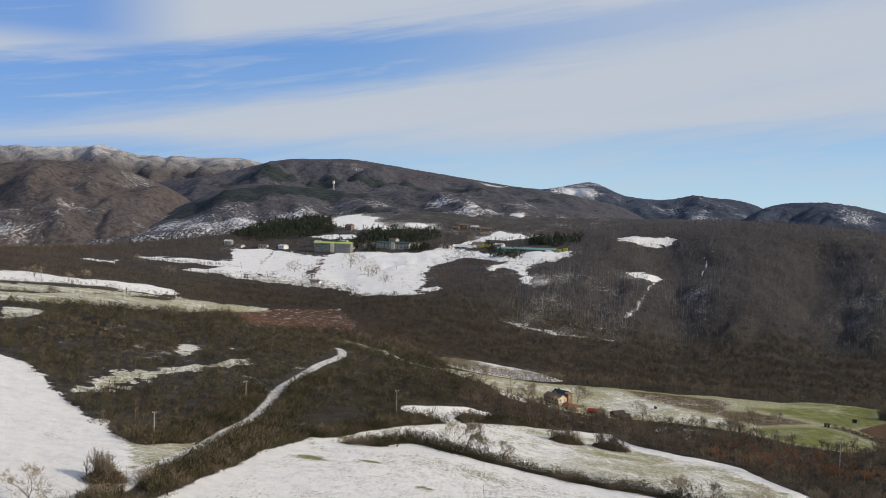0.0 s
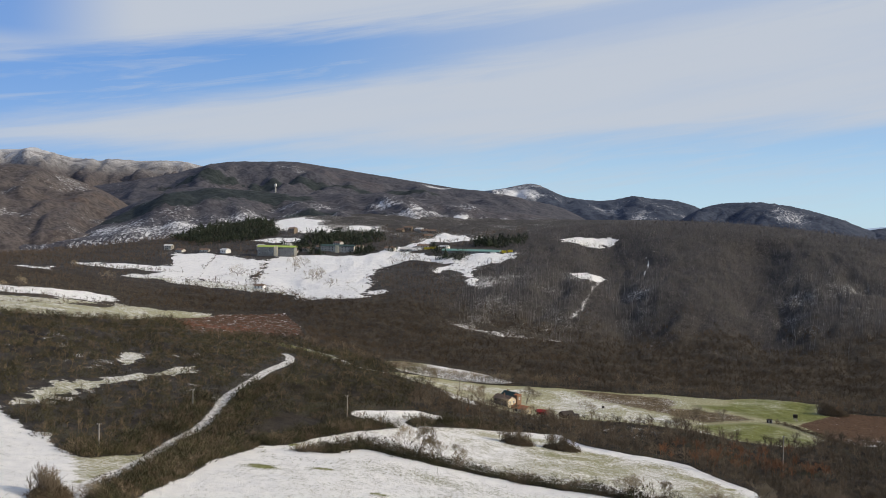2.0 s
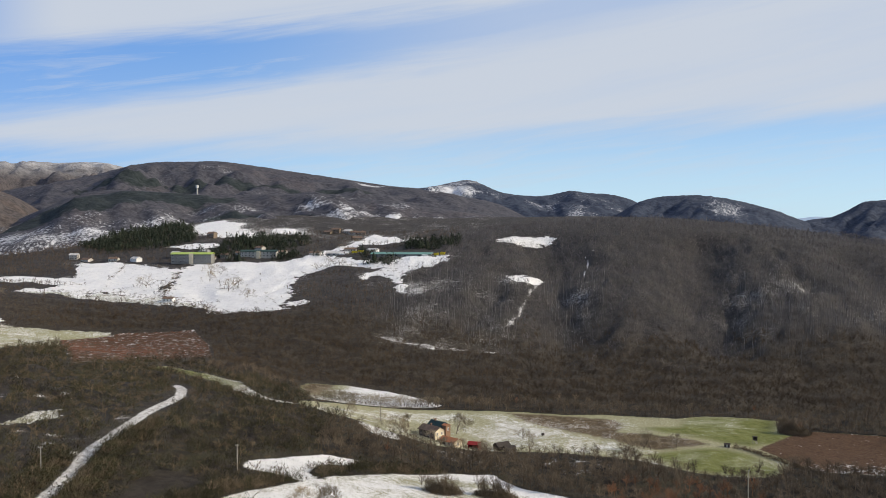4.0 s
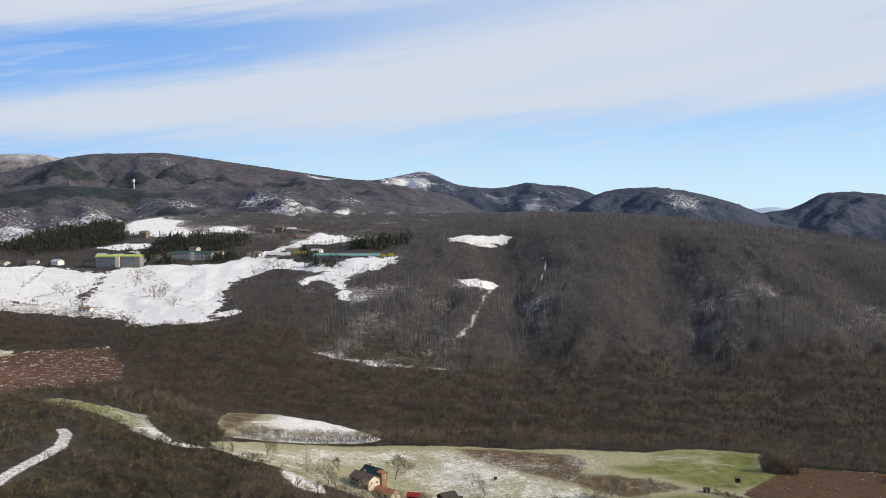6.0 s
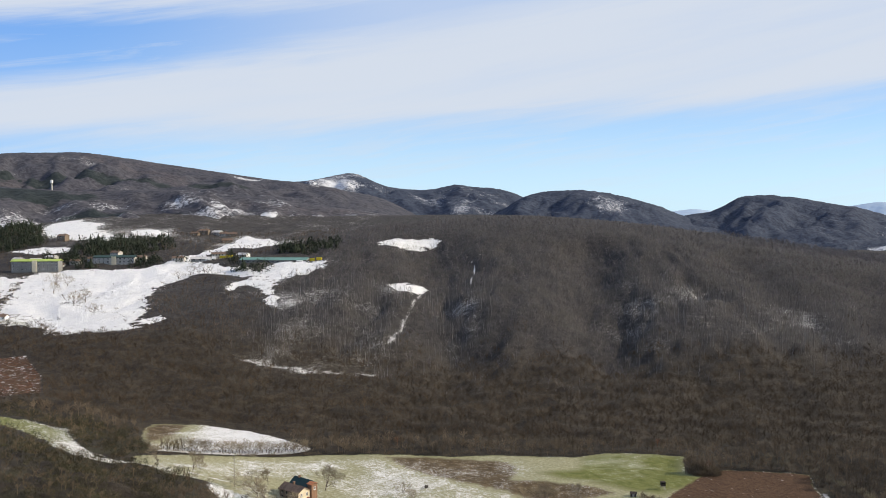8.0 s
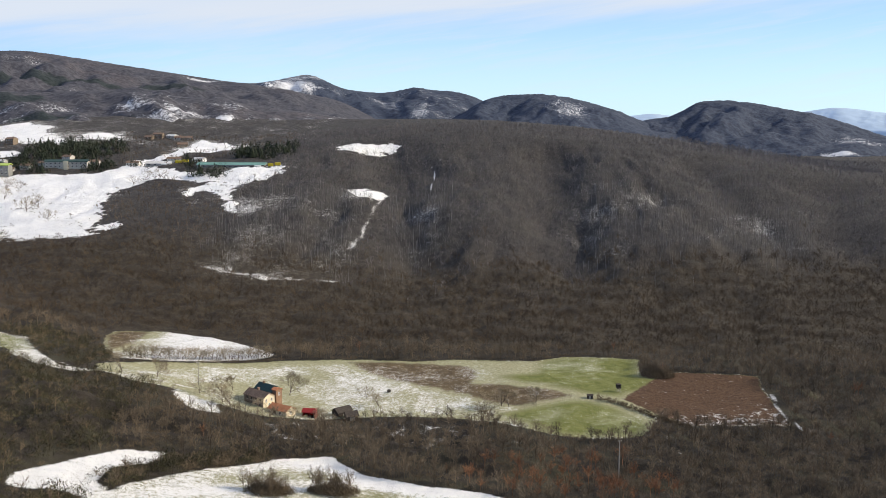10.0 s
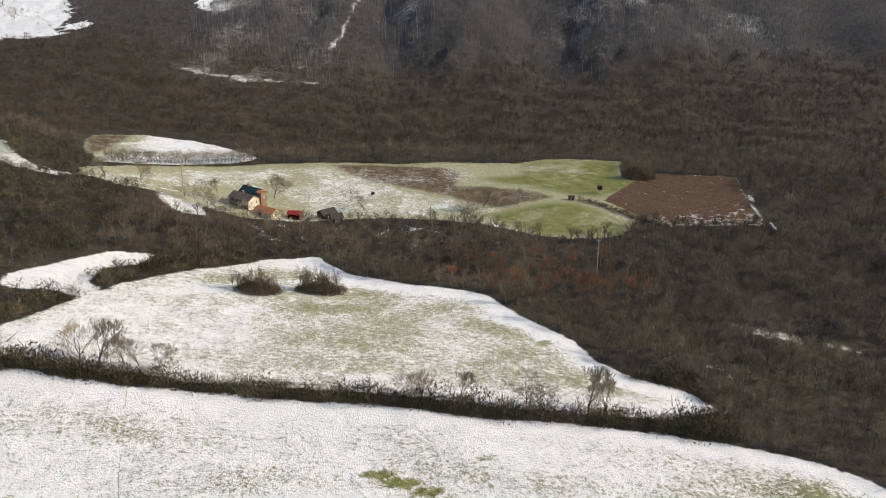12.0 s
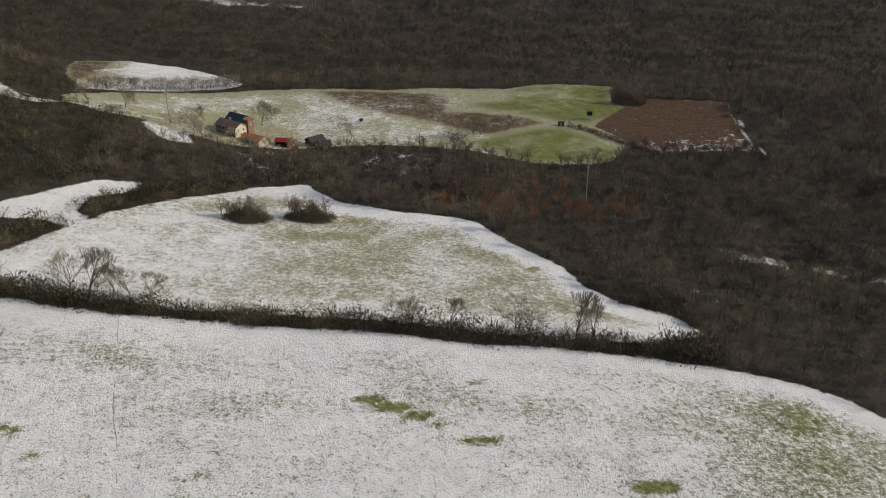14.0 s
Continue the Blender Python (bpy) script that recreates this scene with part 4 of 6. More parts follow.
rng = np.random.default_rng(11)
NEAR_KINDS = [bare_tree(rng, rng.uniform(7.0, 9.5), rng.uniform(2.3, 3.2), 168, 0.085, 0.14) for _ in range(8)]
FAR_KINDS = [bare_tree(rng, rng.uniform(6.0, 8.0), rng.uniform(2.6, 3.4), 62, 0.122, 0.07) for _ in range(8)]
STEMS = [pole_tree(rng, rng.uniform(7.0, 9.5), rng.uniform(0.8, 1.2), 7, 0.13, 0.12) for _ in range(6)]
POLES = [pole_tree(rng, rng.uniform(6.0, 9.0), rng.uniform(1.2, 1.8), 15, 0.15, 0.10) for _ in range(8)]
SLOPE_KINDS = [bare_tree(rng, rng.uniform(6.5, 9.0), rng.uniform(2.0, 2.8), 25, 0.14, 0.06) for _ in range(8)]
SHRUBS = [np.concatenate([bush(rng, h, w, 92, 0.15), brake(rng, h * 1.2, w, 34, 0, 0.07)]) for h, w in ((2.2, 1.6), (1.7, 2.0), (2.8, 1.7), (2.4, 2.2), (3.2, 1.9))]
THICKET = [brake(rng, rng.uniform(1.4, 2.4), rng.uniform(1.2, 1.9), 66, 26) for _ in range(6)]
BRUSH = [bare_tree(rng, rng.uniform(2.2, 3.6), rng.uniform(1.2, 1.9), 60, 0.09, 0.08) for _ in range(5)]
MID_KINDS = [bare_tree(rng, rng.uniform(4.5, 6.5), rng.uniform(1.8, 2.6), 84, 0.085, 0.1) for _ in range(6)]
FIRS = [conifer(rng, rng.uniform(6, 9), rng.uniform(2.2, 3.2)) for _ in range(2)] + [bush(rng, rng.uniform(4.5, 7), rng.uniform(2.6, 3.8), 80, 0.6) for _ in range(7)]
LOW_KINDS = [bare_tree(rng, rng.uniform(5.5, 8.0), rng.uniform(2.2, 3.0), 20, 0.19, 0.14) for _ in range(8)]


def bearings(x, y):
    return np.degrees(np.arctan2(x - 9.5, y + 123)), np.degrees(np.arctan2(x, y))


def between_fields(x, y):
    """The hedge that parts the two near fields, and the low thickets round the upper one."""
    hedge = (y > 150) & (y < 212) & (x > -140) & (x < 74)
    bank = (x > -135) & (x < -58) & (y >= 205) & (y < 292) & (inside(x, y, UPPER_FIELD) > -8)
    return hedge, bank


# woods and scrub of the near ground
x, y = scatter(-420, 260, 10, 440, 4.4, 2)
az_e, az_l = bearings(x, y)
gone = open_land(x, y)
edge = ripple(77, x, y, 3, 1 / 60)
hedge, bank = between_fields(x, y)
lane_side = (x > -165) & (x < -138) & (y < 190)
wood = (az_e > -46) & (az_l < 33) & (gone < -1.5) & clear_of_things(x, y) & ~hedge & ~bank
wood &= (np.maximum(beside(x, y, GLADE, 3.0), beside(x, y, CART_WAY, 1.5)) < 0)
scrubby = wood & (x < -104 + 10 * edge) & (y < 430 + 15 * edge) & (inside(x, y, NEAR_FIELD) < -3)
gap = scrubby & (edge > 1.15)
low_wood = wood & ~scrubby & (x > -125) & (x < 12) & (y > 313) & (y < 372) & (gone > -32)
tall_wood = wood & ~scrubby & (y > 150) & ~low_wood & ~lane_side
patchwork = ripple(5, x, y, 4, 1 / 45)
rusty = (patchwork > 0.82) | ((np.hypot((x - 44) / 36, (y - 280) / 20) < 1) & (ripple(6, x, y, 3, 1 / 12) > -0.1))
stand("wood_near", x[tall_wood & ~rusty], y[tall_wood & ~rusty], NEAR_KINDS, TWIGS, "bare brown deciduous wood in winter", "wood", 3, 0.55, 1.15)
stand("wood_rusty", x[tall_wood & rusty], y[tall_wood & rusty], NEAR_KINDS, RUST_TWIGS, "oaks still holding rust-brown dead leaves among bare trees", "wood", 4, 0.6, 1.0)
stand("farm_brush", x[low_wood], y[low_wood], NEAR_KINDS + MID_KINDS, TWIGS, "bare trees and brushwood below the farm", "brush", 7, 0.6, 1.0)
mix = ripple(9, x, y, 4, 1 / 38)
clump = ripple(99, x, y, 3, 1 / 17)
green = scrubby & ~gap & (mix > -0.6) & (clump > -0.35) & (np.random.default_rng(82).random(len(x)) < 0.85)
brush = scrubby & ~gap & (np.random.default_rng(81).random(len(x)) < np.where(clump > -0.35, 0.6, 0.95))
stand("scrub", x[green], y[green], SHRUBS, SCRUB, "dense dark evergreen scrub on the slope", "scrub", 5, 0.9, 2.1)
stand("brushwood", x[brush], y[brush], MID_KINDS, BRAMBLE, "low bare brushwood between evergreen bushes", "brush", 6, 0.5, 1.0)
x, y = scatter(-420, -90, 10, 430, 6.3, 12)
az_e, az_l = bearings(x, y)
mix = ripple(9, x, y, 4, 1 / 38)
low = (az_e > -46) & (open_land(x, y) < -0.8) & clear_of_things(x, y) & (inside(x, y, NEAR_FIELD) < -1) & (ripple(77, x, y, 3, 1 / 60) < 1.15)
hedge, bank = between_fields(x, y)
low &= ~hedge & ~bank
stand("undergrowth", x[low], y[low], THICKET, BRAMBLE, "tangled brown bramble and undergrowth", "undergrowth", 13, 0.6, 1.3)

# undergrowth along the wood edges and on the wood floor
x, y = scatter(-100, 240, 150, 440, 3.0, 14)
az_e, az_l = bearings(x, y)
gone = open_land(x, y)
hedge, bank = between_fields(x, y)
chance = np.random.default_rng(15).random(len(x))
low = (az_l < 33) & (np.maximum(beside(x, y, GLADE, 3.5), beside(x, y, CART_WAY, 2.0)) < 0) & clear_of_things(x, y) & ~hedge & ~bank & (((gone < -0.7) & (gone > -5) & (chance < 0.8)) | ((gone <= -5) & (y < 335) & (chance < 0.5)))
stand("wood_undergrowth", x[low], y[low], THICKET, BRAMBLE, "brown brambles and saplings under the trees at the wood edge", "undergrowth", 16, 0.5, 1.2)

# trees that stand close along the edges of the fields
x, y = scatter(-62, 240, 120, 425, 2.7, 25)
az_e, az_l = bearings(x, y)
gone = open_land(x, y)
hedge, bank = between_fields(x, y)
rim = (az_l < 33) & clear_of_things(x, y) & ~hedge & ~bank & (gone < -0.9) & (gone > -4.2) & ((x > 12) | (y < 310) | (y > 372)) & (np.random.default_rng(26).random(len(x)) < 0.85)
stand("wood_edge", x[rim], y[rim], MID_KINDS, TWIGS, "slim bare trees crowding the edge of the wood beside the fields", "wood", 27, 0.6, 1.25)

# hedge between the fields and the thickets on the bank
x, y = scatter(-190, 112, 20, 292, 1.7, 21)
gone = open_land(x, y)
hedge, bank = between_fields(x, y)
thick = (hedge | bank) & (gone < -0.6) & (gone > -9) & (ripple(98, x, y, 3, 1 / 15) > np.where(bank, -0.35, -0.75)) & (np.hypot(x + 98, y - 238) > 4)
thick |= (x > -186) & (x < -92) & (y < 262) & ((x < -134) | (y < 165)) & (gone < -0.7) & (gone > -9) & (beside(x, y, TRACK, 0) > -24) & (x - 0.35 * (y - 130) / 2 > -190) & (inside(x, y, LEFT_FIELD) < -1) & ~hedge & clear_of_things(x, y)
dark = ripple(31, x, y, 3, 1 / 18) > -0.2
stand("hedge", x[thick & dark], y[thick & dark], SHRUBS + THICKET, SCRUB, "dark overgrown hedge between two snowy fields", "hedge", 22, 1.1, 2.1)
stand("hedge_brambles", x[thick & ~dark], y[thick & ~dark], THICKET, BRAMBLE, "brown brambles and bare shoots in the hedge", "hedge", 23, 1.2, 2.2)
shoots = thick & (np.random.default_rng(5).random(len(x)) < 0.35)
stand("hedge_shoots", x[shoots], y[shoots], BRUSH, TWIGS, "bare upright shoots growing out of the hedge", "hedge", 24, 0.9, 1.6)

# valley floor and hillside; the hillside is thinner where snow shows through
x, y = scatter(-760, 640, 400, 1060, 4.8, 18)
az_e, az_l = bearings(x, y)
wood = (az_e > -46) & (az_l < 32) & (open_land(x, y) < -1.5) & clear_of_things(x, y) & ((y > 440) | (x < -400)) & ((y > 640) | (x > -420))
chance = np.random.default_rng(31).random(len(x))
village = (x < -150) & (y > 700) & (x > -540)
snowy = most(x, y, [HILLSNOW_A, HILLSNOW_B, HILLSNOW_C]) > -5
wood &= (~village | (chance < 0.45)) & (~snowy | (chance < 0.85)) & ((y < 820) | (chance < 0.8))
chance = np.random.default_rng(37).random(len(x))
upper = y + 70 * ripple(33, x, y, 4, 1 / 130) + 60 * np.random.default_rng(34).random(len(x)) > 640
valley = ~upper
stand("wood_valley", x[wood & valley], y[wood & valley], FAR_KINDS, VALLEY_TWIGS, "sunlit brown deciduous wood on the valley floor", "wood", 9, 0.65, 1.2)
westward = (x < -165 + 20 * ripple(35, x, y, 2, 1 / 60))
stand("wood_village", x[wood & upper & westward], y[wood & upper & westward], LOW_KINDS, SLOPE_TWIGS, "bare brown woods between the village fields", "wood", 20, 0.6, 1.1)
upper &= ~westward
slim = wood & upper & snowy
round_crowned = wood & upper & ~snowy
stand("wood_hillside", x[round_crowned], y[round_crowned], SLOPE_KINDS, HAZY_TWIGS, "bare grey-brown woods covering the hillside", "wood", 19, 0.6, 1.15)
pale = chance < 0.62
stand("wood_snowy_slope", x[slim & ~pale], y[slim & ~pale], POLES, HAZY_TWIGS, "slim bare trees on the hillside with snow showing between them", "wood", 36, 0.55, 1.1)
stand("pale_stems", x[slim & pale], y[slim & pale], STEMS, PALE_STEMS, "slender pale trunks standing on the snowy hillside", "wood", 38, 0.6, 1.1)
x, y = scatter(330, 900, 1040, 1480, 10.5, 29)
az_e, az_l = bearings(x, y)
wood = (az_l < 33) & (az_l > 13)
stand("wood_beyond", x[wood], y[wood], LOW_KINDS, HAZY_TWIGS, "bare woods beyond the crest of the hillside", "wood", 39, 0.8, 1.4)
x, y = scatter(-760, -250, 150, 640, 4.8, 28)
az_e, az_l = bearings(x, y)
wood = (az_e > -46) & (open_land(x, y) < -1.5) & (x < -420)
stand("wood_slope", x[wood], y[wood], LOW_KINDS, SLOPE_TWIGS, "bare brown woods on the upper slope", "wood", 10, 0.4, 0.8)

# rust-coloured bracken in the clearing
x, y = scatter(-380, -230, 340, 580, 3.3, 41)
keep = (inside(x, y, BRACKEN) > 1) & (np.random.default_rng(6).random(len(x)) < 0.62)
stand("bracken", x[keep], y[keep], THICKET, BRACKEN_LEAF, "rust-red dead bracken in a clearing", "bracken", 42, 0.5, 0.9)

# lone bushes and saplings strewn over the snowy village fields
x, y = scatter(-480, -130, 610, 1120, 7.0, 71)
gone = open_land(x, y)
keep = (gone > -1) & (np.random.default_rng(72).random(len(x)) < np.clip(0.5 - gone * 0.03, 0.03, 0.5)) & clear_of_things(x, y)
stand("field_bushes", x[keep], y[keep], BRUSH + THICKET, BRAMBLE, "scattered brown bushes and saplings on the snowy slopes", "bushes", 73, 0.4, 1.3)

# dark firs round the village
FIR_STANDS = [[(-624, 952), (-551, 901), (-495, 928), (-483, 983), (-506, 1047), (-580, 1110), (-680, 1080)],
              [(-438, 947), (-395, 892), (-348, 898), (-332, 959), (-356, 1009), (-415, 986), (-431, 961)],
              [(-249, 898), (-223, 817), (-204, 797), (-192, 801), (-195, 827), (-222, 869)],
              [(-205, 918), (-188, 888), (-149, 892), (-147, 955), (-201, 954)],
              [(-356, 888), (-334, 846), (-314, 850), (-328, 896)],
              [(-439, 885), (-425, 855), (-409, 874), (-422, 922), (-443, 916)],
              [(-397, 843), (-374, 816), (-356, 835), (-373, 862)]]
FIR_CLUMPS = [(-210, 812, 11), (-200, 806, 7), (-331, 866, 9), (-344, 872, 6), (-417, 877, 12), (-400, 868, 7), (-203, 842, 6), (-293, 874, 5), (-180, 905, 16)]
x, y = scatter(-640, -130, 720, 1200, 4.4, 51)
clump = np.max([size - np.hypot((x - cx) * 0.7, y - cy) for cx, cy, size in FIR_CLUMPS], axis=0)
keep = (np.maximum(most(x, y, FIR_STANDS) + 12 * ripple(18, x, y, 3, 1 / 30), clump) > 0) & ((most(x, y, SNOWY) < -2) | (clump > 0)) & clear_of_things(x, y) & (np.random.default_rng(7).random(len(x)) < 0.5 + 0.45 * (ripple(17, x, y, 3, 1 / 40) > 0))
stand("fir_stands", x[keep], y[keep], FIRS, PINE, "dark green fir trees in dense stands round the village", "firs", 52, 0.5, 1.6)


# hedgerows that part the village fields
def hedgerow(line, seed, gap=2.6, size=1.0, name="hedgerow"):
    rng = np.random.default_rng(seed)
    pts = []
    for (ax, ay), (bx, by) in zip(line[:-1], line[1:]):
        n = max(2, int(math.hypot(bx - ax, by - ay) / gap))
        for t in np.linspace(0, 1, n, endpoint=False):
            pts.append((ax + (bx - ax) * t + rng.normal(0, 0.7), ay + (by - ay) * t + rng.normal(0, 0.7)))
    p = np.array(pts)
    stand(name, p[:, 0], p[:, 1], BRUSH + THICKET, BRAMBLE, "thin brown hedgerow between snowy fields", "hedge", seed, 0.5 * size, 1.0 * size)


for seed, line in enumerate(([(-499, 669), (-434, 673), (-364, 669), (-306, 643)], [(-581, 693), (-530, 701), (-473, 706)], [(-426, 696), (-412, 716), (-411, 761)], [(-354, 766), (-348, 773), (-347, 782)],
                             [(-329, 700), (-325, 707), (-313, 700)], [(-268, 808), (-244, 796), (-216, 776), (-188, 771), (-173, 758)], [(-371, 675), (-390, 729), (-411, 784)], [(-373, 672), (-393, 727), (-414, 780)], [(-462, 735), (-480, 790), (-500, 838)], [(-437, 652), (-415, 672), (-382, 658)],
                             [(-358, 661), (-319, 636), (-291, 609), (-250, 606)], [(-443, 353), (-450, 391), (-446, 439), (-434, 488)], [(-394, 301), (-391, 345), (-413, 462), (-406, 528)],
                             [(-505, 417), (-515, 451), (-499, 470), (-479, 499), (-457, 546)])):
    hedgerow(line, 60 + seed)


def box(bm, x0, x1, y0, y1, z0, z1):
    made = bmesh.ops.create_cube(bm, size=1.0, matrix=Matrix.Translation(((x0 + x1) / 2, (y0 + y1) / 2, (z0 + z1) / 2)) @ Matrix.Diagonal((x1 - x0, y1 - y0, z1 - z0, 1)))
    return made["verts"]


# ---------------------------------------------------------------- materials of built things
CREAM = plain("cream_render", (0.72, 0.62, 0.44), 0.14, 1.2, 0.9)
STONE = plain("brown_stone_wall", (0.20, 0.155, 0.115), 0.35, 1.6, 0.95, bump=0.05)
BRICK = plain("orange_brick", (0.25, 0.15, 0.095), 0.25, 2.0, 0.9, bump=0.03)
TILE = plain("terracotta_tiles", (0.42, 0.17, 0.08), 0.35, 1.5, 0.85, bump=0.06)
OLD_TILE = plain("weathered_brown_tiles", (0.165, 0.112, 0.082), 0.35, 1.5, 0.9, bump=0.06)
GREEN_TIN = plain("dark_green_sheet_roof", (0.022, 0.050, 0.044), 0.25, 0.8, 0.55)
RED_PAINT = plain("red_painted_boards", (0.26, 0.022, 0.022), 0.25, 1.5, 0.7)
DARK_WOOD = plain("dark_weathered_boards", (0.055, 0.045, 0.038), 0.35, 2.5, 0.9)
GREY_WOOD = plain("grey_weathered_wood", (0.34, 0.31, 0.27), 0.3, 2.5, 0.9)
CONCRETE = plain("pale_concrete", (0.42, 0.40, 0.36), 0.18, 1.0, 0.9)
GLASS = plain("dark_window_glass", (0.02, 0.024, 0.03), 0.1, 1.0, 0.12)
WHITE = plain("white_paint", (0.72, 0.71, 0.68), 0.08, 1.0, 0.75)
GREY_WALL = plain("grey_block_wall", (0.22, 0.215, 0.20), 0.2, 0.6, 0.9)
LIME_ROOF = plain("lime_green_roof", (0.36, 0.45, 0.10), 0.15, 0.5, 0.6)
TEAL_ROOF = plain("pale_green_sheet_roof", (0.13, 0.26, 0.22), 0.2, 0.4, 0.55)
YELLOW = plain("yellow_paint", (0.62, 0.48, 0.04), 0.15, 0.8, 0.7)
PALE_WALL = plain("pale_render", (0.50, 0.47, 0.42), 0.15, 0.8, 0.9)
SNOW_ROOF = plain("snow_dusted_roof", (0.52, 0.50, 0.48), 0.3, 0.6, 0.9)
RUT = plain("muddy_grass", (0.16, 0.15, 0.085), 0.5, 1.2, 0.95)
METAL = plain("galvanised_steel", (0.45, 0.46, 0.47), 0.15, 1.0, 0.45, 0.6)


def ground_at(x, y):
    return float(land(np.array([x]), np.array([y]))[0])


def block(x0, x1, y0, y1, z0, z1, bevel=0.0):
    """A bmesh box, its edges rounded a little."""
    bm = bmesh.new()
    bmesh.ops.create_cube(bm, size=1.0, matrix=Matrix.Translation(((x0 + x1) / 2, (y0 + y1) / 2, (z0 + z1) / 2)) @ Matrix.Diagonal((x1 - x0, y1 - y0, z1 - z0, 1)))
    if bevel:
        bmesh.ops.bevel(bm, geom=bm.edges[:], offset=bevel, segments=1, affect="EDGES")
    return bm


def gabled(x0, x1, y0, y1, z0, eaves, ridge, lean=0.5):
    """Walls of a gabled block whose ridge runs along x; lean puts the ridge across its depth."""
    ym = y0 + (y1 - y0) * lean
    bm = bmesh.new()
    rings = []
    for x in (x0, x1):
        rings.append([bm.verts.new(p) for p in ((x, y0, z0), (x, y1, z0), (x, y1, eaves), (x, ym, ridge), (x, y0, eaves))])
    a, b = rings
    bm.faces.new(a)
    bm.faces.new(b[::-1])
    for i in range(5):
        j = (i + 1) % 5
        bm.faces.new((a[j], a[i], b[i], b[j]))
    bmesh.ops.recalc_face_normals(bm, faces=bm.faces[:])
    return bm


def pitched_roof(x0, x1, y0, y1, eaves, ridge, thick=0.22, over=0.45, lean=0.5):
    """Two roof slabs with overhang, as one shell."""
    ym = y0 + (y1 - y0) * lean
    bm = bmesh.new()
    for ya, sign in ((y0, -1), (y1, 1)):
        run = abs(ym - ya)
        fall = (ridge - eaves) / max(run, 0.1)
        ye = ya + sign * over
        low = eaves - fall * over
        ring = []
        for x in (x0 - over, x1 + over):
            ring.append([bm.verts.new(p) for p in ((x, ye, low + 0.02), (x, ym, ridge + 0.02), (x, ym, ridge + thick), (x, ye, low + thick))])
        a, b = ring
        bm.faces.new(a)
        bm.faces.new(b[::-1])
        for i in range(4):
            j = (i + 1) % 4
            bm.faces.new((a[j], a[i], b[i], b[j]))
    bmesh.ops.recalc_face_normals(bm, faces=bm.faces[:])
    return bm


def window(parent, x, y, z, w, h, face, shutters=None, frame_mat=None):
    """A framed window with a dark pane, sill and shutters, on the wall that faces -y, +x or +y."""
    turn = {"-y": 0, "+x": 90, "+y": 180, "-x": 270}[face]
    ob = new("window")
    ob.parent = parent
    ob.matrix_local = pose(x, y, z, 0, 0, turn)
    bm = bmesh.new()
    for x0, x1, z0, z1 in ((-w / 2 - 0.1, -w / 2, -0.1, h + 0.1), (w / 2, w / 2 + 0.1, -0.1, h + 0.1), (-w / 2, w / 2, h, h + 0.1), (-w / 2, w / 2, -0.1, 0), (-0.04, 0.04, 0, h)):
        box(bm, x0, x1, -0.10, 0.02, z0, z1)
    part("frame", bm, frame_mat or WHITE, ob)
    part("pane", block(-w / 2, w / 2, -0.04, 0.02, 0, h), GLASS, ob)
    part("sill", block(-w / 2 - 0.2, w / 2 + 0.2, -0.25, 0.02, -0.22, -0.1), CONCRETE, ob)
    if shutters:
        for s in (-1, 1):
            part("shutter", block(s * (w * 0.75 + 0.1) - w / 4, s * (w * 0.75 + 0.1) + w / 4, -0.09, 0.02, -0.02, h + 0.02), shutters, ob)
    return ob


def door(parent, x, y, z, w, h, face, mat):
    turn = {"-y": 0, "+x": 90, "+y": 180, "-x": 270}[face]
    ob = new("door")
    ob.parent = parent
    ob.matrix_local = pose(x, y, z, 0, 0, turn)
    bm = bmesh.new()
    for x0, x1, z0, z1 in ((-w / 2 - 0.12, -w / 2, 0, h + 0.12), (w / 2, w / 2 + 0.12, 0, h + 0.12), (-w / 2, w / 2, h, h + 0.12)):
        box(bm, x0, x1, -0.12, 0.02, z0, z1)
    part("door_frame", bm, CONCRETE, ob)
    part("leaf", block(-w / 2, w / 2, -0.05, 0.02, 0, h), mat, ob)
    return ob


def chimney(parent, x, y, z0, z1, mat):
    bm = block(x - 0.35, x + 0.35, y - 0.35, y + 0.35, z0, z1)
    box(bm, x - 0.48, x + 0.48, y - 0.48, y + 0.48, z1, z1 + 0.14)
    part("chimney", bm, mat, parent)


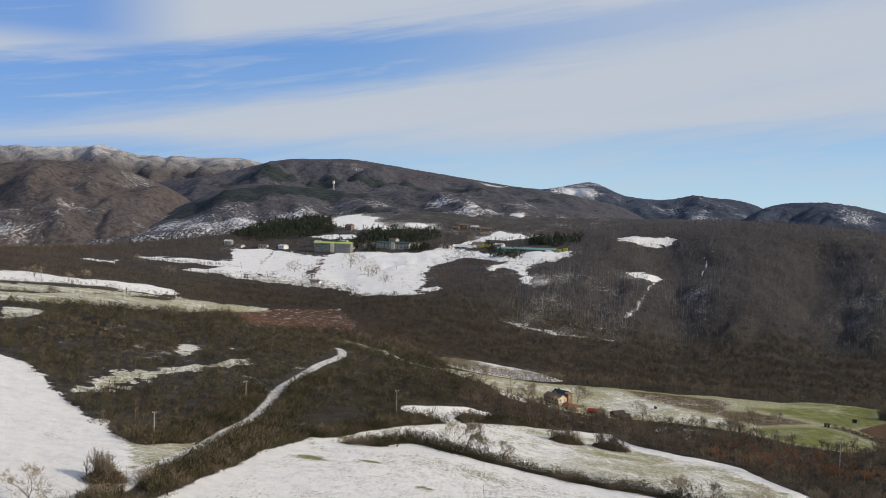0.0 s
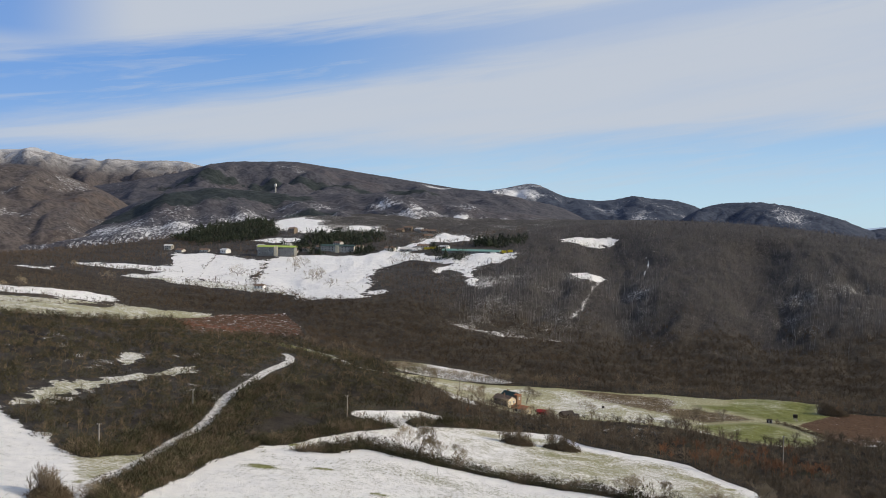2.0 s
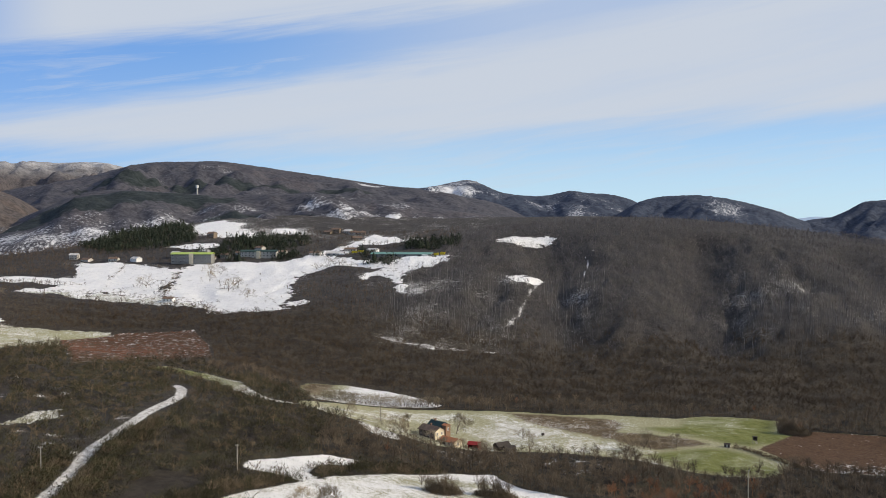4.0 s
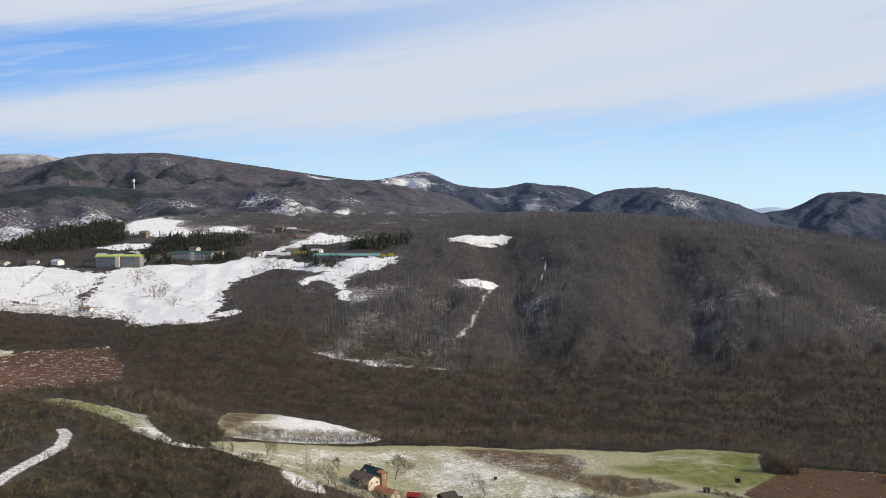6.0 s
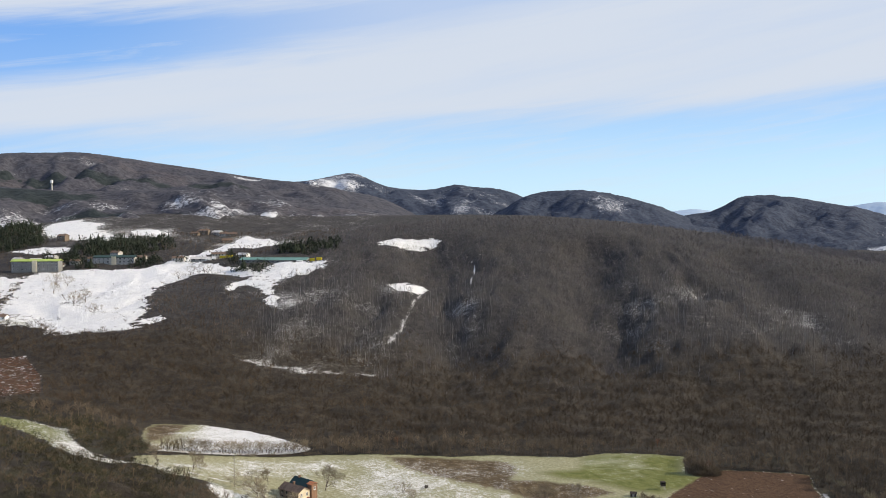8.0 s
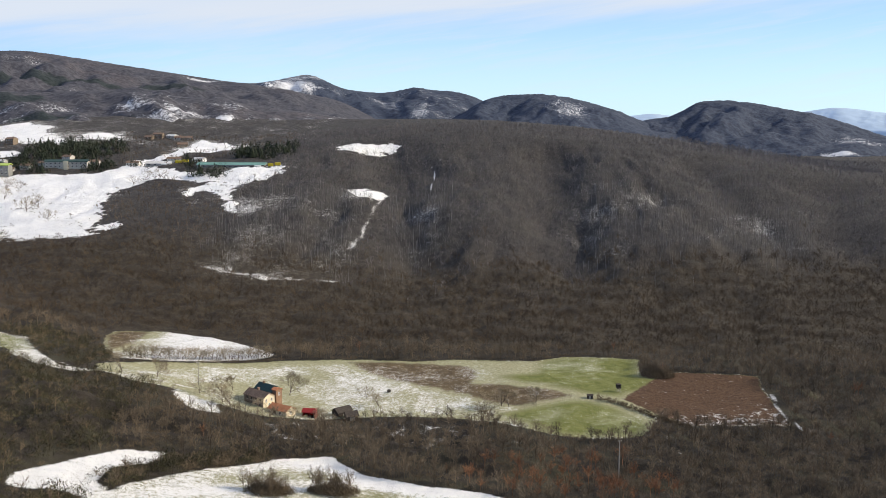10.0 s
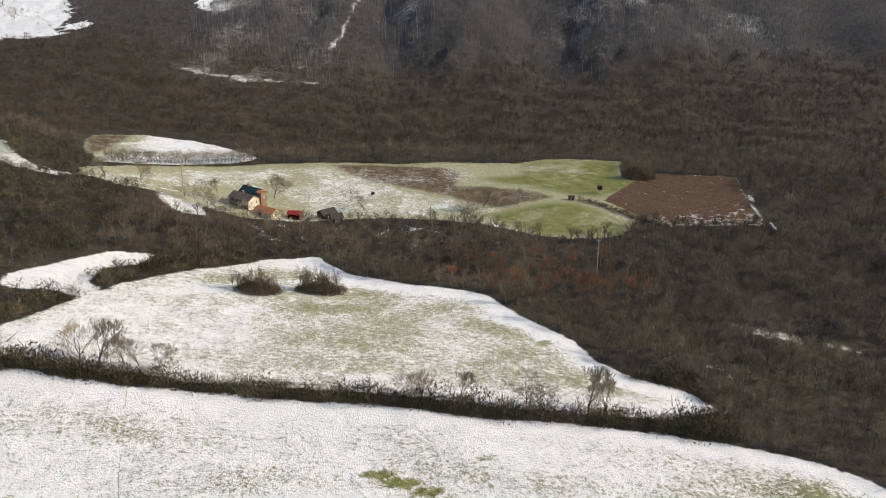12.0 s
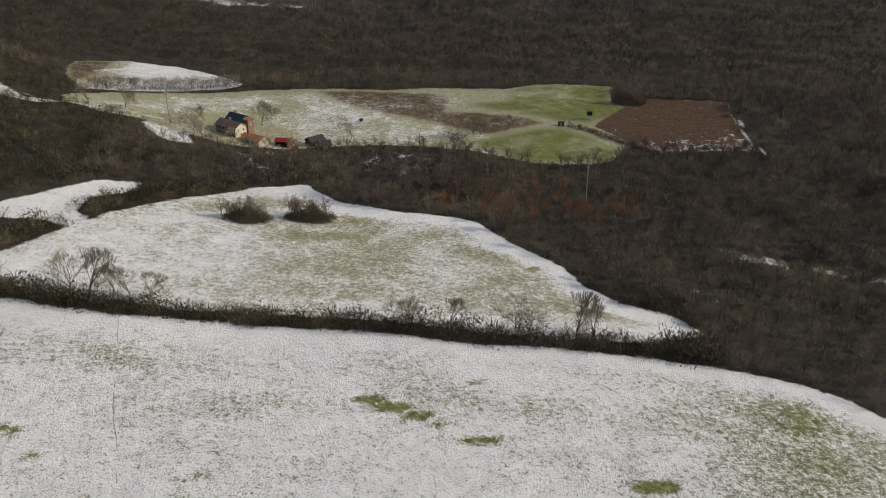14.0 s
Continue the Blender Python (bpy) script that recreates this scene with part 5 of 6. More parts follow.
# ---------------------------------------------------------------- farm
def farmhouse(x, y, turn):
    ob = empty("farmhouse", x, y, ground_at(x, y) - 0.4, turn)
    part("front_wing", gabled(-7.2, 3.9, -3.4, 2.6, -0.5, 4.3, 6.0), STONE, ob, "brown stone walls in shade")
    part("gable_wall", gabled(3.903, 4.05, -3.4, 2.6, -0.5, 4.3, 6.0), CREAM, ob, "cream rendered gable wall in the sun")
    part("roof", pitched_roof(-7.2, 4.05, -3.4, 2.6, 4.3, 6.0), OLD_TILE, ob, "weathered brown tile roof")
    part("back_wing", gabled(-7.6, 2.2, 2.65, 7.6, -0.5, 5.2, 7.0), STONE, ob)
    part("back_roof", pitched_roof(-7.6, 2.2, 2.65, 7.6, 5.2, 7.0), GREEN_TIN, ob, "dark green sheet metal roof")
    part("tower_block", block(2.25, 4.7, 2.8, 5.8, -0.5, 6.3, 0.05), BRICK, ob, "orange brick block")
    part("tower_roof", pitched_roof(2.25, 4.7, 2.8, 5.8, 6.3, 6.8, 0.2, 0.3), TILE, ob)
    for wx in (-5.4, -2.8, -0.2, 2.2):
        window(ob, wx, -3.4, 2.9, 0.7, 1.0, "-y", None, DARK_WOOD)
        if wx != -0.2:
            window(ob, wx, -3.4, 0.8, 0.7, 1.0, "-y", None, DARK_WOOD)
    door(ob, -0.2, -3.4, -0.1, 1.0, 2.0, "-y", DARK_WOOD)
    for wy in (-1.8, 0.9):
        window(ob, 4.05, wy, 2.7, 0.7, 1.0, "+x")
    window(ob, 4.05, -0.4, 0.8, 0.8, 1.0, "+x")
    window(ob, 4.7, 4.3, 4.2, 0.7, 1.0, "+x")
    chimney(ob, -2.0, -0.4, 5.7, 6.9, BRICK)
    chimney(ob, -5.0, 5.1, 6.8, 7.8, BRICK)
    tagged(ob, "two-storey stone farmhouse with green metal roof and cream gable", "house")


def annex(x, y, turn):
    ob = empty("farm_annex", x, y, ground_at(x, y) - 0.3, turn)
    part("wall", gabled(-4.6, 4.6, -2.6, 2.6, -0.4, 2.3, 3.7), CREAM, ob)
    part("roof", pitched_roof(-4.6, 4.6, -2.6, 2.6, 2.3, 3.7, 0.2, 0.4), TILE, ob, "orange terracotta tile roof")
    window(ob, 4.6, 0.0, 0.9, 1.0, 1.0, "+x")
    door(ob, -1.5, -2.6, -0.1, 1.6, 2.0, "-y", DARK_WOOD)
    window(ob, 1.6, -2.6, 0.9, 0.9, 0.9, "-y")
    tagged(ob, "low cream outbuilding with orange tiled roof beside the farmhouse", "outbuilding")


def red_shed(x, y, turn):
    ob = empty("red_shed", x, y, ground_at(x, y) - 0.1, turn)
    part("back_wall", block(-2.5, 2.5, 1.75, 1.9, -0.3, 2.2), RED_PAINT, ob)
    for wx in (-2.5, 2.35):
        part("side_wall", block(wx, wx + 0.15, -1.8, 1.75, -0.3, 2.3), RED_PAINT, ob)
    for wx in (-2.4, -0.1, 2.2):
        part("post", block(wx, wx + 0.18, -1.9, -1.72, -0.3, 2.5), RED_PAINT, ob)
    part("roof", pitched_roof(-2.5, 2.5, -2.0, 2.0, 2.4, 3.3, 0.15, 0.35), RED_PAINT, ob, "bright red sheet roof")
    part("floor", block(-2.35, 2.35, -1.7, 1.75, -0.3, 0.06), DARK_WOOD, ob)
    tagged(ob, "small bright red open-fronted shed in the farmyard", "shed")


def dark_shed(x, y, turn, w=3.2):
    ob = empty("dark_shed", x, y, ground_at(x, y) - 0.1, turn)
    part("wall", gabled(-w, w, -2.2, 2.2, -0.4, 1.9, 3.3), DARK_WOOD, ob)
    part("roof", pitched_roof(-w, w, -2.2, 2.2, 1.9, 3.3, 0.12, 0.4), DARK_WOOD, ob, "black felted roof")
    door(ob, 0.0, -2.2, -0.1, 1.6, 1.8, "-y", GREY_WOOD)
    tagged(ob, "dark wooden shed with steep black roof", "shed")


farmhouse(-69.6, 343.5, -38)
annex(-60.8, 335.6, -34)
red_shed(-50.0, 336.5, -8)
dark_shed(-38.0, 341.0, 40)
dark_shed(-34.0, 336.5, 20, 2.2)


def hay_bale(x, y):
    ob = empty("wrapped_bale", x, y, ground_at(x, y) + 0.6, 25)
    bm = bmesh.new()
    bmesh.ops.create_cone(bm, cap_ends=True, segments=20, radius1=0.65, radius2=0.65, depth=1.2, matrix=pose(0, 0, 0, 0, 90, 0))
    bmesh.ops.bevel(bm, geom=[e for e in bm.edges if len(e.link_faces) == 2 and e.calc_face_angle() > 1.0], offset=0.08, segments=2, affect="EDGES")
    part("wrap", bm, DARK_WOOD, ob)
    tagged(ob, "black wrapped round bale lying in the pale meadow", "bale")


hay_bale(-21, 369)


def deer_stand(x, y, turn, tall=3.0):
    """A hunter's high seat: a small hut on four splayed legs with a ladder."""
    ob = empty("high_seat", x, y, ground_at(x, y), turn)
    for sx in (-1, 1):
        for sy in (-1, 1):
            bm = bmesh.new()
            a, b = Vector((sx * 1.0, sy * 1.0, -0.2)), Vector((sx * 0.65, sy * 0.65, tall * 0.5))
            bmesh.ops.create_cone(bm, cap_ends=True, segments=8, radius1=0.1, radius2=0.08, depth=(b - a).length, matrix=Matrix.Translation((a + b) / 2) @ (b - a).to_track_quat("Z", "Y").to_matrix().to_4x4())
            part("leg", bm, GREY_WOOD, ob)
    z = tall * 0.5
    part("floor", block(-0.85, 0.85, -0.85, 0.85, z, z + 0.1), GREY_WOOD, ob)
    for args in ((-0.85, 0.85, 0.78, 0.85), (-0.85, -0.78, -0.85, 0.78), (0.78, 0.85, -0.85, 0.78)):
        part("wall", block(*args, z + 0.1, z + 1.7), DARK_WOOD, ob)
    part("front_wall", block(-0.78, 0.78, -0.85, -0.78, z + 0.1, z + 0.9), DARK_WOOD, ob)
    part("roof", block(-1.05, 1.05, -1.1, 1.1, z + 1.72, z + 1.84, 0.02), DARK_WOOD, ob)
    ladder = new("ladder")
    ladder.parent = ob
    for s in (-0.25, 0.25):
        bm = block(s - 0.04, s + 0.04, -0.04, 0.04, 0, z * 1.25)
        bmesh.ops.rotate(bm, verts=bm.verts[:], matrix=Matrix.Rotation(radians(-30), 3, "X"))
        bmesh.ops.translate(bm, verts=bm.verts[:], vec=(0, -0.95 - z * 0.6, -0.1))
        part("rail", bm, GREY_WOOD, ladder)
    for i in range(5):
        f = (i + 0.5) / 5 * z
        part("rung", block(-0.25, 0.25, -0.98 - z * 0.57 + f * 0.57, -0.92 - z * 0.57 + f * 0.57, f, f + 0.05), GREY_WOOD, ladder)
    tagged(ob, "dark wooden hunting high seat on legs in the green meadow", "high seat")


def field_hut(x, y, turn):
    ob = empty("field_hut", x, y, ground_at(x, y) - 0.1, turn)
    ob.scale = (0.75, 0.75, 0.75)
    part("wall", gabled(-1.6, 1.6, -1.3, 1.3, -0.3, 1.9, 2.6), DARK_WOOD, ob)
    part("end_wall", gabled(1.603, 1.68, -1.3, 1.3, -0.3, 1.9, 2.6), WHITE, ob, "white end wall")
    part("roof", pitched_roof(-1.6, 1.68, -1.3, 1.3, 1.9, 2.6, 0.1, 0.25), DARK_WOOD, ob)
    door(ob, 0, -1.3, -0.1, 0.8, 1.7, "-y", GREY_WOOD)
    tagged(ob, "small dark hut with one white end at the field hedge", "hut")


deer_stand(78, 374, 10)
field_hut(64, 364, -10)
for seed in (81, 82, 83):
    hedgerow([(67, 363), (78, 356), (90, 345), (100, 337)], seed, 0.6, 1.0, "field_hedge")


# ---------------------------------------------------------------- poles and line
def utility_pole(x, y, tall, turn=0.0, lean=0.0, group="poles beside the track"):
    ob = empty("utility_pole", x, y, ground_at(x, y), turn)
    bm = bmesh.new()
    bmesh.ops.create_cone(bm, cap_ends=True, segments=10, radius1=0.21, radius2=0.15, depth=tall + 0.6, matrix=pose(0, 0, tall / 2 - 0.3))
    part("pole", bm, GREY_WOOD, ob)
    part("crossarm", block(-0.7, 0.7, -0.06, 0.06, tall - 0.45, tall - 0.32), GREY_WOOD, ob)
    for s in (-0.6, 0.0, 0.6):
        bm = bmesh.new()
        bmesh.ops.create_cone(bm, cap_ends=True, segments=8, radius1=0.07, radius2=0.04, depth=0.28, matrix=pose(s, 0, tall - 0.18))
        part("insulator", bm, WHITE, ob)
    tagged(ob, "slender weathered utility pole standing in scrub", "utility pole", group)


for px, py, tall in ((-162, 122, 8.8), (-171, 196, 9.0), (-118, 228, 9.0), (-144, 78, 4.5), (-98, 355, 10.0), (61, 288, 15.0), (-470, 420, 9.0)):
    utility_pole(px, py, tall, 20)


# ---------------------------------------------------------------- a rut across the near field
def rut(line, wide, mat, lift, label):
    pts, verts = [], []
    for (ax, ay), (bx, by) in zip(line[:-1], line[1:]):
        n = int(math.hypot(bx - ax, by - ay) / 1.5)
        pts += [(ax + (bx - ax) * i / n, ay + (by - ay) * i / n) for i in range(n)]
    for i, (px, py) in enumerate(pts):
        w = wide * (0.6 + 0.4 * math.sin(i * 1.7) * math.sin(i * 0.6))
        sx = 0.07 * math.sin(i * 0.9)
        for s in (-1, 1):
            verts.append((px + sx + s * w, py, ground_at(px + sx + s * w, py) + lift))
    faces = [(2 * i, 2 * i + 1, 2 * i + 3, 2 * i + 2) for i in range(len(pts) - 1) if math.sin(i * 2.3) + math.sin(i * 0.71) > -0.5]
    ob = mesh_object("rut", verts, faces, mat)
    tagged(ob, label, "rut", kind="structure")


# ---------------------------------------------------------------- single trees
# length of each order of branching as a share of the tree's height
SHARES = (0.17, 0.27, 0.22, 0.17, 0.12, 0.10, 0.08, 0.06, 0.05)


def branch_mesh(rng, tall, spread_out, levels=7):
    """Trunk and limbs as tapered tubes, and fine twigs as slivers; two lists of faces."""
    limbs, twigs = [], []

    def tube(a, b, ra, rb, sides):
        way = (b - a).normalized()
        side = way.orthogonal().normalized()
        up = way.cross(side)
        ring = [(a + (side * math.cos(j * 6.2832 / sides) + up * math.sin(j * 6.2832 / sides)) * ra,
                 b + (side * math.cos(j * 6.2832 / sides) + up * math.sin(j * 6.2832 / sides)) * rb) for j in range(sides)]
        for j in range(sides):
            p, q = ring[j], ring[(j + 1) % sides]
            limbs.append((p[0], q[0], q[1], p[1]))

    def grow(a, way, length, r, level):
        b = a + way * length
        if level >= levels - 2:
            side = way.orthogonal().normalized() * max(r, 0.032)
            twigs.append((a - side, a + side, b))
        else:
            tube(a, b, r, r * 0.72, 7 if level == 0 else 4)
        if level == levels:
            return
        for c in range(rng.integers(4, 7) if level == 0 else rng.integers(2, 4) if level < 4 else rng.integers(2, 5)):
            f = rng.uniform(0.6, 1.0) if level == 0 or c else 1.0
            off = Vector(rng.normal(size=3)) * (spread_out * (0.5 if c == 0 and level else 1.0))
            w = (way + off + Vector((0, 0, 0.14))).normalized()
            grow(a + (b - a) * f, w, tall * SHARES[level + 1] * rng.uniform(0.75, 1.2), r * 0.56, level + 1)

    grow(Vector((0, 0, -0.3)), Vector((rng.normal() * 0.08, rng.normal() * 0.08, 1)).normalized(), tall * SHARES[0], tall * 0.022, 0)
    grown = max(p.z for face in twigs for p in face)
    return [[p * (tall / grown) for p in face] for face in limbs], [[p * (tall / grown) for p in face] for face in twigs]


def faces_mesh(faces, name, mat, parent):
    v = np.array([tuple(p) for f in faces for p in f])
    n = len(faces[0])
    ob = mesh_object(name, v, np.arange(len(v)).reshape(-1, n), mat, parent)
    fields(None, {"tone": np.full(len(v), 0.85)}, ob.data)
    return ob


TREE_SEEDS = {}


def field_tree(x, y, tall, turn, kind=0, group="single bare trees", label="bare deciduous tree with wide twiggy crown"):
    tall = tall * 1.15
    at = pose(x, y, ground_at(x, y), 0, 0, turn) @ Matrix.Scale(tall / 8.0, 4)
    if kind not in TREE_SEEDS:
        rng = np.random.default_rng(100 + kind)
        ob = new("tree")
        limbs, twigs = branch_mesh(rng, 8.0, 0.52 + 0.06 * (kind % 3), 7 if kind < 3 else 6)
        faces_mesh(limbs, "trunk", BARK, ob)
        faces_mesh(twigs, "crown", TREE_TWIGS, ob)
        ob.matrix_world = at
        TREE_SEEDS[kind] = ob
    else:
        ob = copy_thing(TREE_SEEDS[kind], pose(x, y, ground_at(x, y), 0, 0, turn))
        ob.scale = (tall / 8.0,) * 3
    tagged(ob, label, "tree", group)
    return ob


rng = np.random.default_rng(77)
for i, (px, py, tall) in enumerate(((-78, 194, 11.0), (-83, 195, 9.5), (-69, 195, 7.0), (-73, 196, 7.5), (-64, 194, 6.5), (0, 189, 8.0), (9, 189, 7.0), (25, 189, 9.0), (28, 189, 6.0), (40, 187, 10.5), (44, 186, 8.5), (-2, 190, 6.5))):
    field_tree(px, py, tall, rng.uniform(0, 360), i % 3, "trees in the hedge", "bare spreading tree growing out of the hedge")
for i, (px, py, tall) in enumerate(((-128, 352, 8), (-115, 355, 7.5), (-62, 361, 9.0), (19, 353, 6.5), (26, 355, 9.5), (29, 354, 7.5), (41, 359, 6), (-24, 350, 6), (-30, 360, 5), (-88, 352, 7), (-85, 358, 6.5), (-95, 345, 6), (-80, 333, 6.5), (-74, 331, 6), (-69, 329, 6.5), (-62, 328, 5), (-84, 337, 7), (-55, 329, 5.5), (-45, 331, 5))):
    field_tree(px, py, tall, rng.uniform(0, 360), i % 5, "trees round the farm", "bare tree standing in the pale meadow near the farm")
for i, (px, py, tall) in enumerate(((-377, 782, 11), (-362, 773, 9), (-268, 788, 8), (-261, 800, 9), (-250, 806, 8), (-325, 720, 10), (-321, 696, 11), (-317, 708, 9), (-289, 660, 8), (-282, 928, 7), (-406, 706, 12),
                                    (-359, 740, 10), (-478, 422, 9), (-460, 437, 8), (-427, 446, 7), (-479, 478, 9), (-495, 618, 9), (-558, 653, 9))):
    field_tree(px, py, tall, rng.uniform(0, 360), 3 + i % 2, "trees in the village fields", "bare tree standing beside snowy village fields")
field_tree(-137, 40, 8.0, 40, 1, "single bare trees", "bare tree beside the snowy field")
field_tree(-130, 75, 5.0, 90, 2, "single bare trees", "small bare tree at the end of the hedge")
hedgerow([(-139, 381), (-110, 398), (-81, 415)], 91, 1.5, 0.8, "row_hedge")
rut([(-354, 715), (-320, 696), (-288, 672), (-257, 646)], 0.5, RUT, 0.12, "thin muddy track across the snowy village field")
# young trees in a straight row
for i in range(44):
    f = i / 43
    field_tree(-138 + 57 * f + rng.normal(0, 0.3), 385 + 34 * f + rng.normal(0, 0.3), rng.uniform(4.6, 6.0), rng.uniform(0, 360), 3 + i % 2, "row of young trees", "slim young bare tree in a planted row")


def thicket_island(x, y, wide, deep, seed):
    """A round clump of brambles with bare shoots, on its own in the field."""
    rng = np.random.default_rng(seed)
    a, r = rng.uniform(0, 6.28, 90), np.sqrt(rng.uniform(0, 1, 90))
    px, py = x + wide * r * np.cos(a), y + deep * r * np.sin(a)
    tris = []
    z0 = ground_at(x, y)
    for i in range(len(px)):
        kind = (THICKET if i % 2 else SHRUBS)[rng.integers(5)].reshape(-1, 3) * (1.0 if i % 2 else 0.85) * (rng.uniform(0.95, 1.4) * (1.75 - 0.8 * r[i]))
        t = rng.uniform(0, 6.28)
        c, s = math.cos(t), math.sin(t)
        tris.append(np.stack([kind[:, 0] * c - kind[:, 1] * s + px[i] - x, kind[:, 0] * s + kind[:, 1] * c + py[i] - y, kind[:, 2] + ground_at(px[i], py[i]) - z0], -1))
    v = np.concatenate(tris)
    ob = empty("thicket", x, y, z0)
    mass = mesh_object("bramble_mass", v, np.arange(len(v)).reshape(-1, 3), BRAMBLE, ob)
    fields(None, {"tone": np.concatenate([np.full(len(q), rng.uniform(0.2, 0.9)) for q in tris])}, mass.data)
    for i in range(18):
        kind = NEAR_KINDS[i % 4].reshape(-1, 3) * (0.62, 0.62, 1.0) * rng.uniform(0.8, 1.25)
        v = kind + (px[i] - x - wide * 0.25, (py[i] - y) * 0.6, 0)
        shoot = mesh_object("bare_shoot", v, np.arange(len(v)).reshape(-1, 3), TWIGS, ob)
        fields(None, {"tone": np.full(len(v), rng.uniform(0.7, 1.0))}, shoot.data)
    tagged(ob, "round brown bramble thicket with bare shoots in the snowy field", "thicket", "thickets in the field")


thicket_island(-50.5, 256, 6.6, 3.4, 5)
thicket_island(-32.0, 260.5, 7.0, 3.2, 6)
thicket_island(101, 398, 7.0, 4.0, 7)
thicket_island(-139, 69, 4.5, 4.0, 8)


# ---------------------------------------------------------------- village
def long_barn(x, y, turn, length, deep, tall, roof, wall, label):
    ob = empty("long_barn", x, y, ground_at(x, y) - 0.6, turn)
    part("wall", gabled(-length / 2, length / 2, -deep / 2, deep / 2, -1.0, tall, tall + 1.8), wall, ob)
    part("roof", pitched_roof(-length / 2, length / 2, -deep / 2, deep / 2, tall, tall + 1.8, 0.25, 0.6), roof, ob)
    n = int(length / 5)
    for i in range(n):
        window(ob, -length / 2 + (i + 0.5) * length / n, -deep / 2, tall * 0.42, 2.4, 1.3, "-y")
    part("white_bay", gabled(length / 2 - 9, length / 2 - 3, -deep / 2 - 3, -deep / 2, -1.0, tall * 0.8, tall * 0.95), WHITE, ob, "white front bay")
    tagged(ob, label, "barn")


def apartment_block(x, y, turn, length, deep, storeys, roof, wall, label):
    ob = empty("apartment_block", x, y, ground_at(x, y) - 0.8, turn)
    tall = storeys * 3.0 + 0.8
    part("wall", block(-length / 2, length / 2, -deep / 2, deep / 2, -1.0, tall, 0.05), wall, ob)
    part("roof", pitched_roof(-length / 2, length / 2, -deep / 2, deep / 2, tall + 0.02, tall + 1.6, 0.5, 0.7), roof, ob)
    n = int(length / 4)
    for s in range(storeys):
        for i in range(n):
            window(ob, -length / 2 + (i + 0.5) * length / n, -deep / 2, 1.7 + s * 3.0, 1.5, 1.4, "-y")
    part("stair_tower", block(-2.2, 2.2, -deep / 2 - 1.2, -deep / 2, -1.0, tall + 0.8, 0.05), CREAM, ob, "pale stair tower")
    tagged(ob, label, "building")


apartment_block(-424, 842, 6, 44, 11, 3, LIME_ROOF, GREY_WALL, "grey three-storey block with lime-green roof in the village")
apartment_block(-363, 880, 6, 40, 10, 2, GREEN_TIN, CONCRETE, "pale concrete village building with flat dark roof")
long_barn(-196, 856, -6, 66, 13, 3.6, TEAL_ROOF, GREY_WALL, "long low barn with pale green metal roof above the snowy field")
long_barn(-274, 882, 4, 24, 9, 3.0, SNOW_ROOF, CONCRETE, "low pale shed with snow on its roof in the village")


def cottage(x, y, turn, wide, deep, tall, wall, roof, label):
    ob = empty("village_house", x, y, ground_at(x, y) - 0.5, turn)
    part("wall", gabled(-wide / 2, wide / 2, -deep / 2, deep / 2, -0.8, tall, tall + deep * 0.22), wall, ob)
    part("roof", pitched_roof(-wide / 2, wide / 2, -deep / 2, deep / 2, tall, tall + deep * 0.22, 0.25, 0.5), roof, ob)
    for i in range(int(wide / 3)):
        for z in ((1.2, 4.0) if tall > 4.5 else (1.2,)):
            window(ob, -wide / 2 + 1.6 + i * 3.0, -deep / 2, z, 1.1, 1.3, "-y")
    chimney(ob, wide * 0.2, 0.4, tall + deep * 0.15, tall + deep * 0.22 + 1.0, BRICK)
    tagged(ob, label, "house", "village houses")


rng = np.random.default_rng(8)
LOOKS = [(PALE_WALL, OLD_TILE, "pale village house with brown tile roof"), (WHITE, SNOW_ROOF, "white village house with snow-dusted roof"),
         (CONCRETE, SNOW_ROOF, "pale grey village house with snow-dusted roof"), (STONE, OLD_TILE, "stone village house with brown roof")]
for i, (px, py) in enumerate(((-441, 874), (-428, 880), (-398, 868), (-386, 884), (-412, 862), (-372, 905), (-334, 1044), (-325, 1049), (-300, 1043), (-290, 1040), (-262, 892), (-300, 884), (-552, 848), (-576, 862), (-522, 852),
                              (-492, 846), (-236, 890), (-284, 1000), (-456, 868), (-310, 1052), (-468, 990), (-340, 890))):
    wall, roof, label = LOOKS[rng.integers(len(LOOKS))]
    cottage(px, py, rng.uniform(-25, 25), rng.uniform(8, 13), rng.uniform(7, 9), rng.choice((3.2, 5.6)), wall, roof, label)
cottage(-357, 653, 4, 9, 6, 3.0, WHITE, OLD_TILE, "small white house at the foot of the snowy field")


def container(x, y, turn, length, mat, label):
    ob = empty("container", x, y, ground_at(x, y) - 0.1, turn)
    bm = block(-length / 2, length / 2, -1.2, 1.2, 0.1, 2.7, 0.03)
    part("body", bm, mat, ob)
    for i in range(int(length / 0.8)):
        part("rib", block(-length / 2 + 0.3 + i * 0.8, -length / 2 + 0.5 + i * 0.8, -1.27, -1.2, 0.2, 2.6), mat, ob)
    part("skid", block(-length / 2 + 0.2, length / 2 - 0.2, -1.0, 1.0, -0.15, 0.1), METAL, ob)
    tagged(ob, label, "container", "yellow containers")


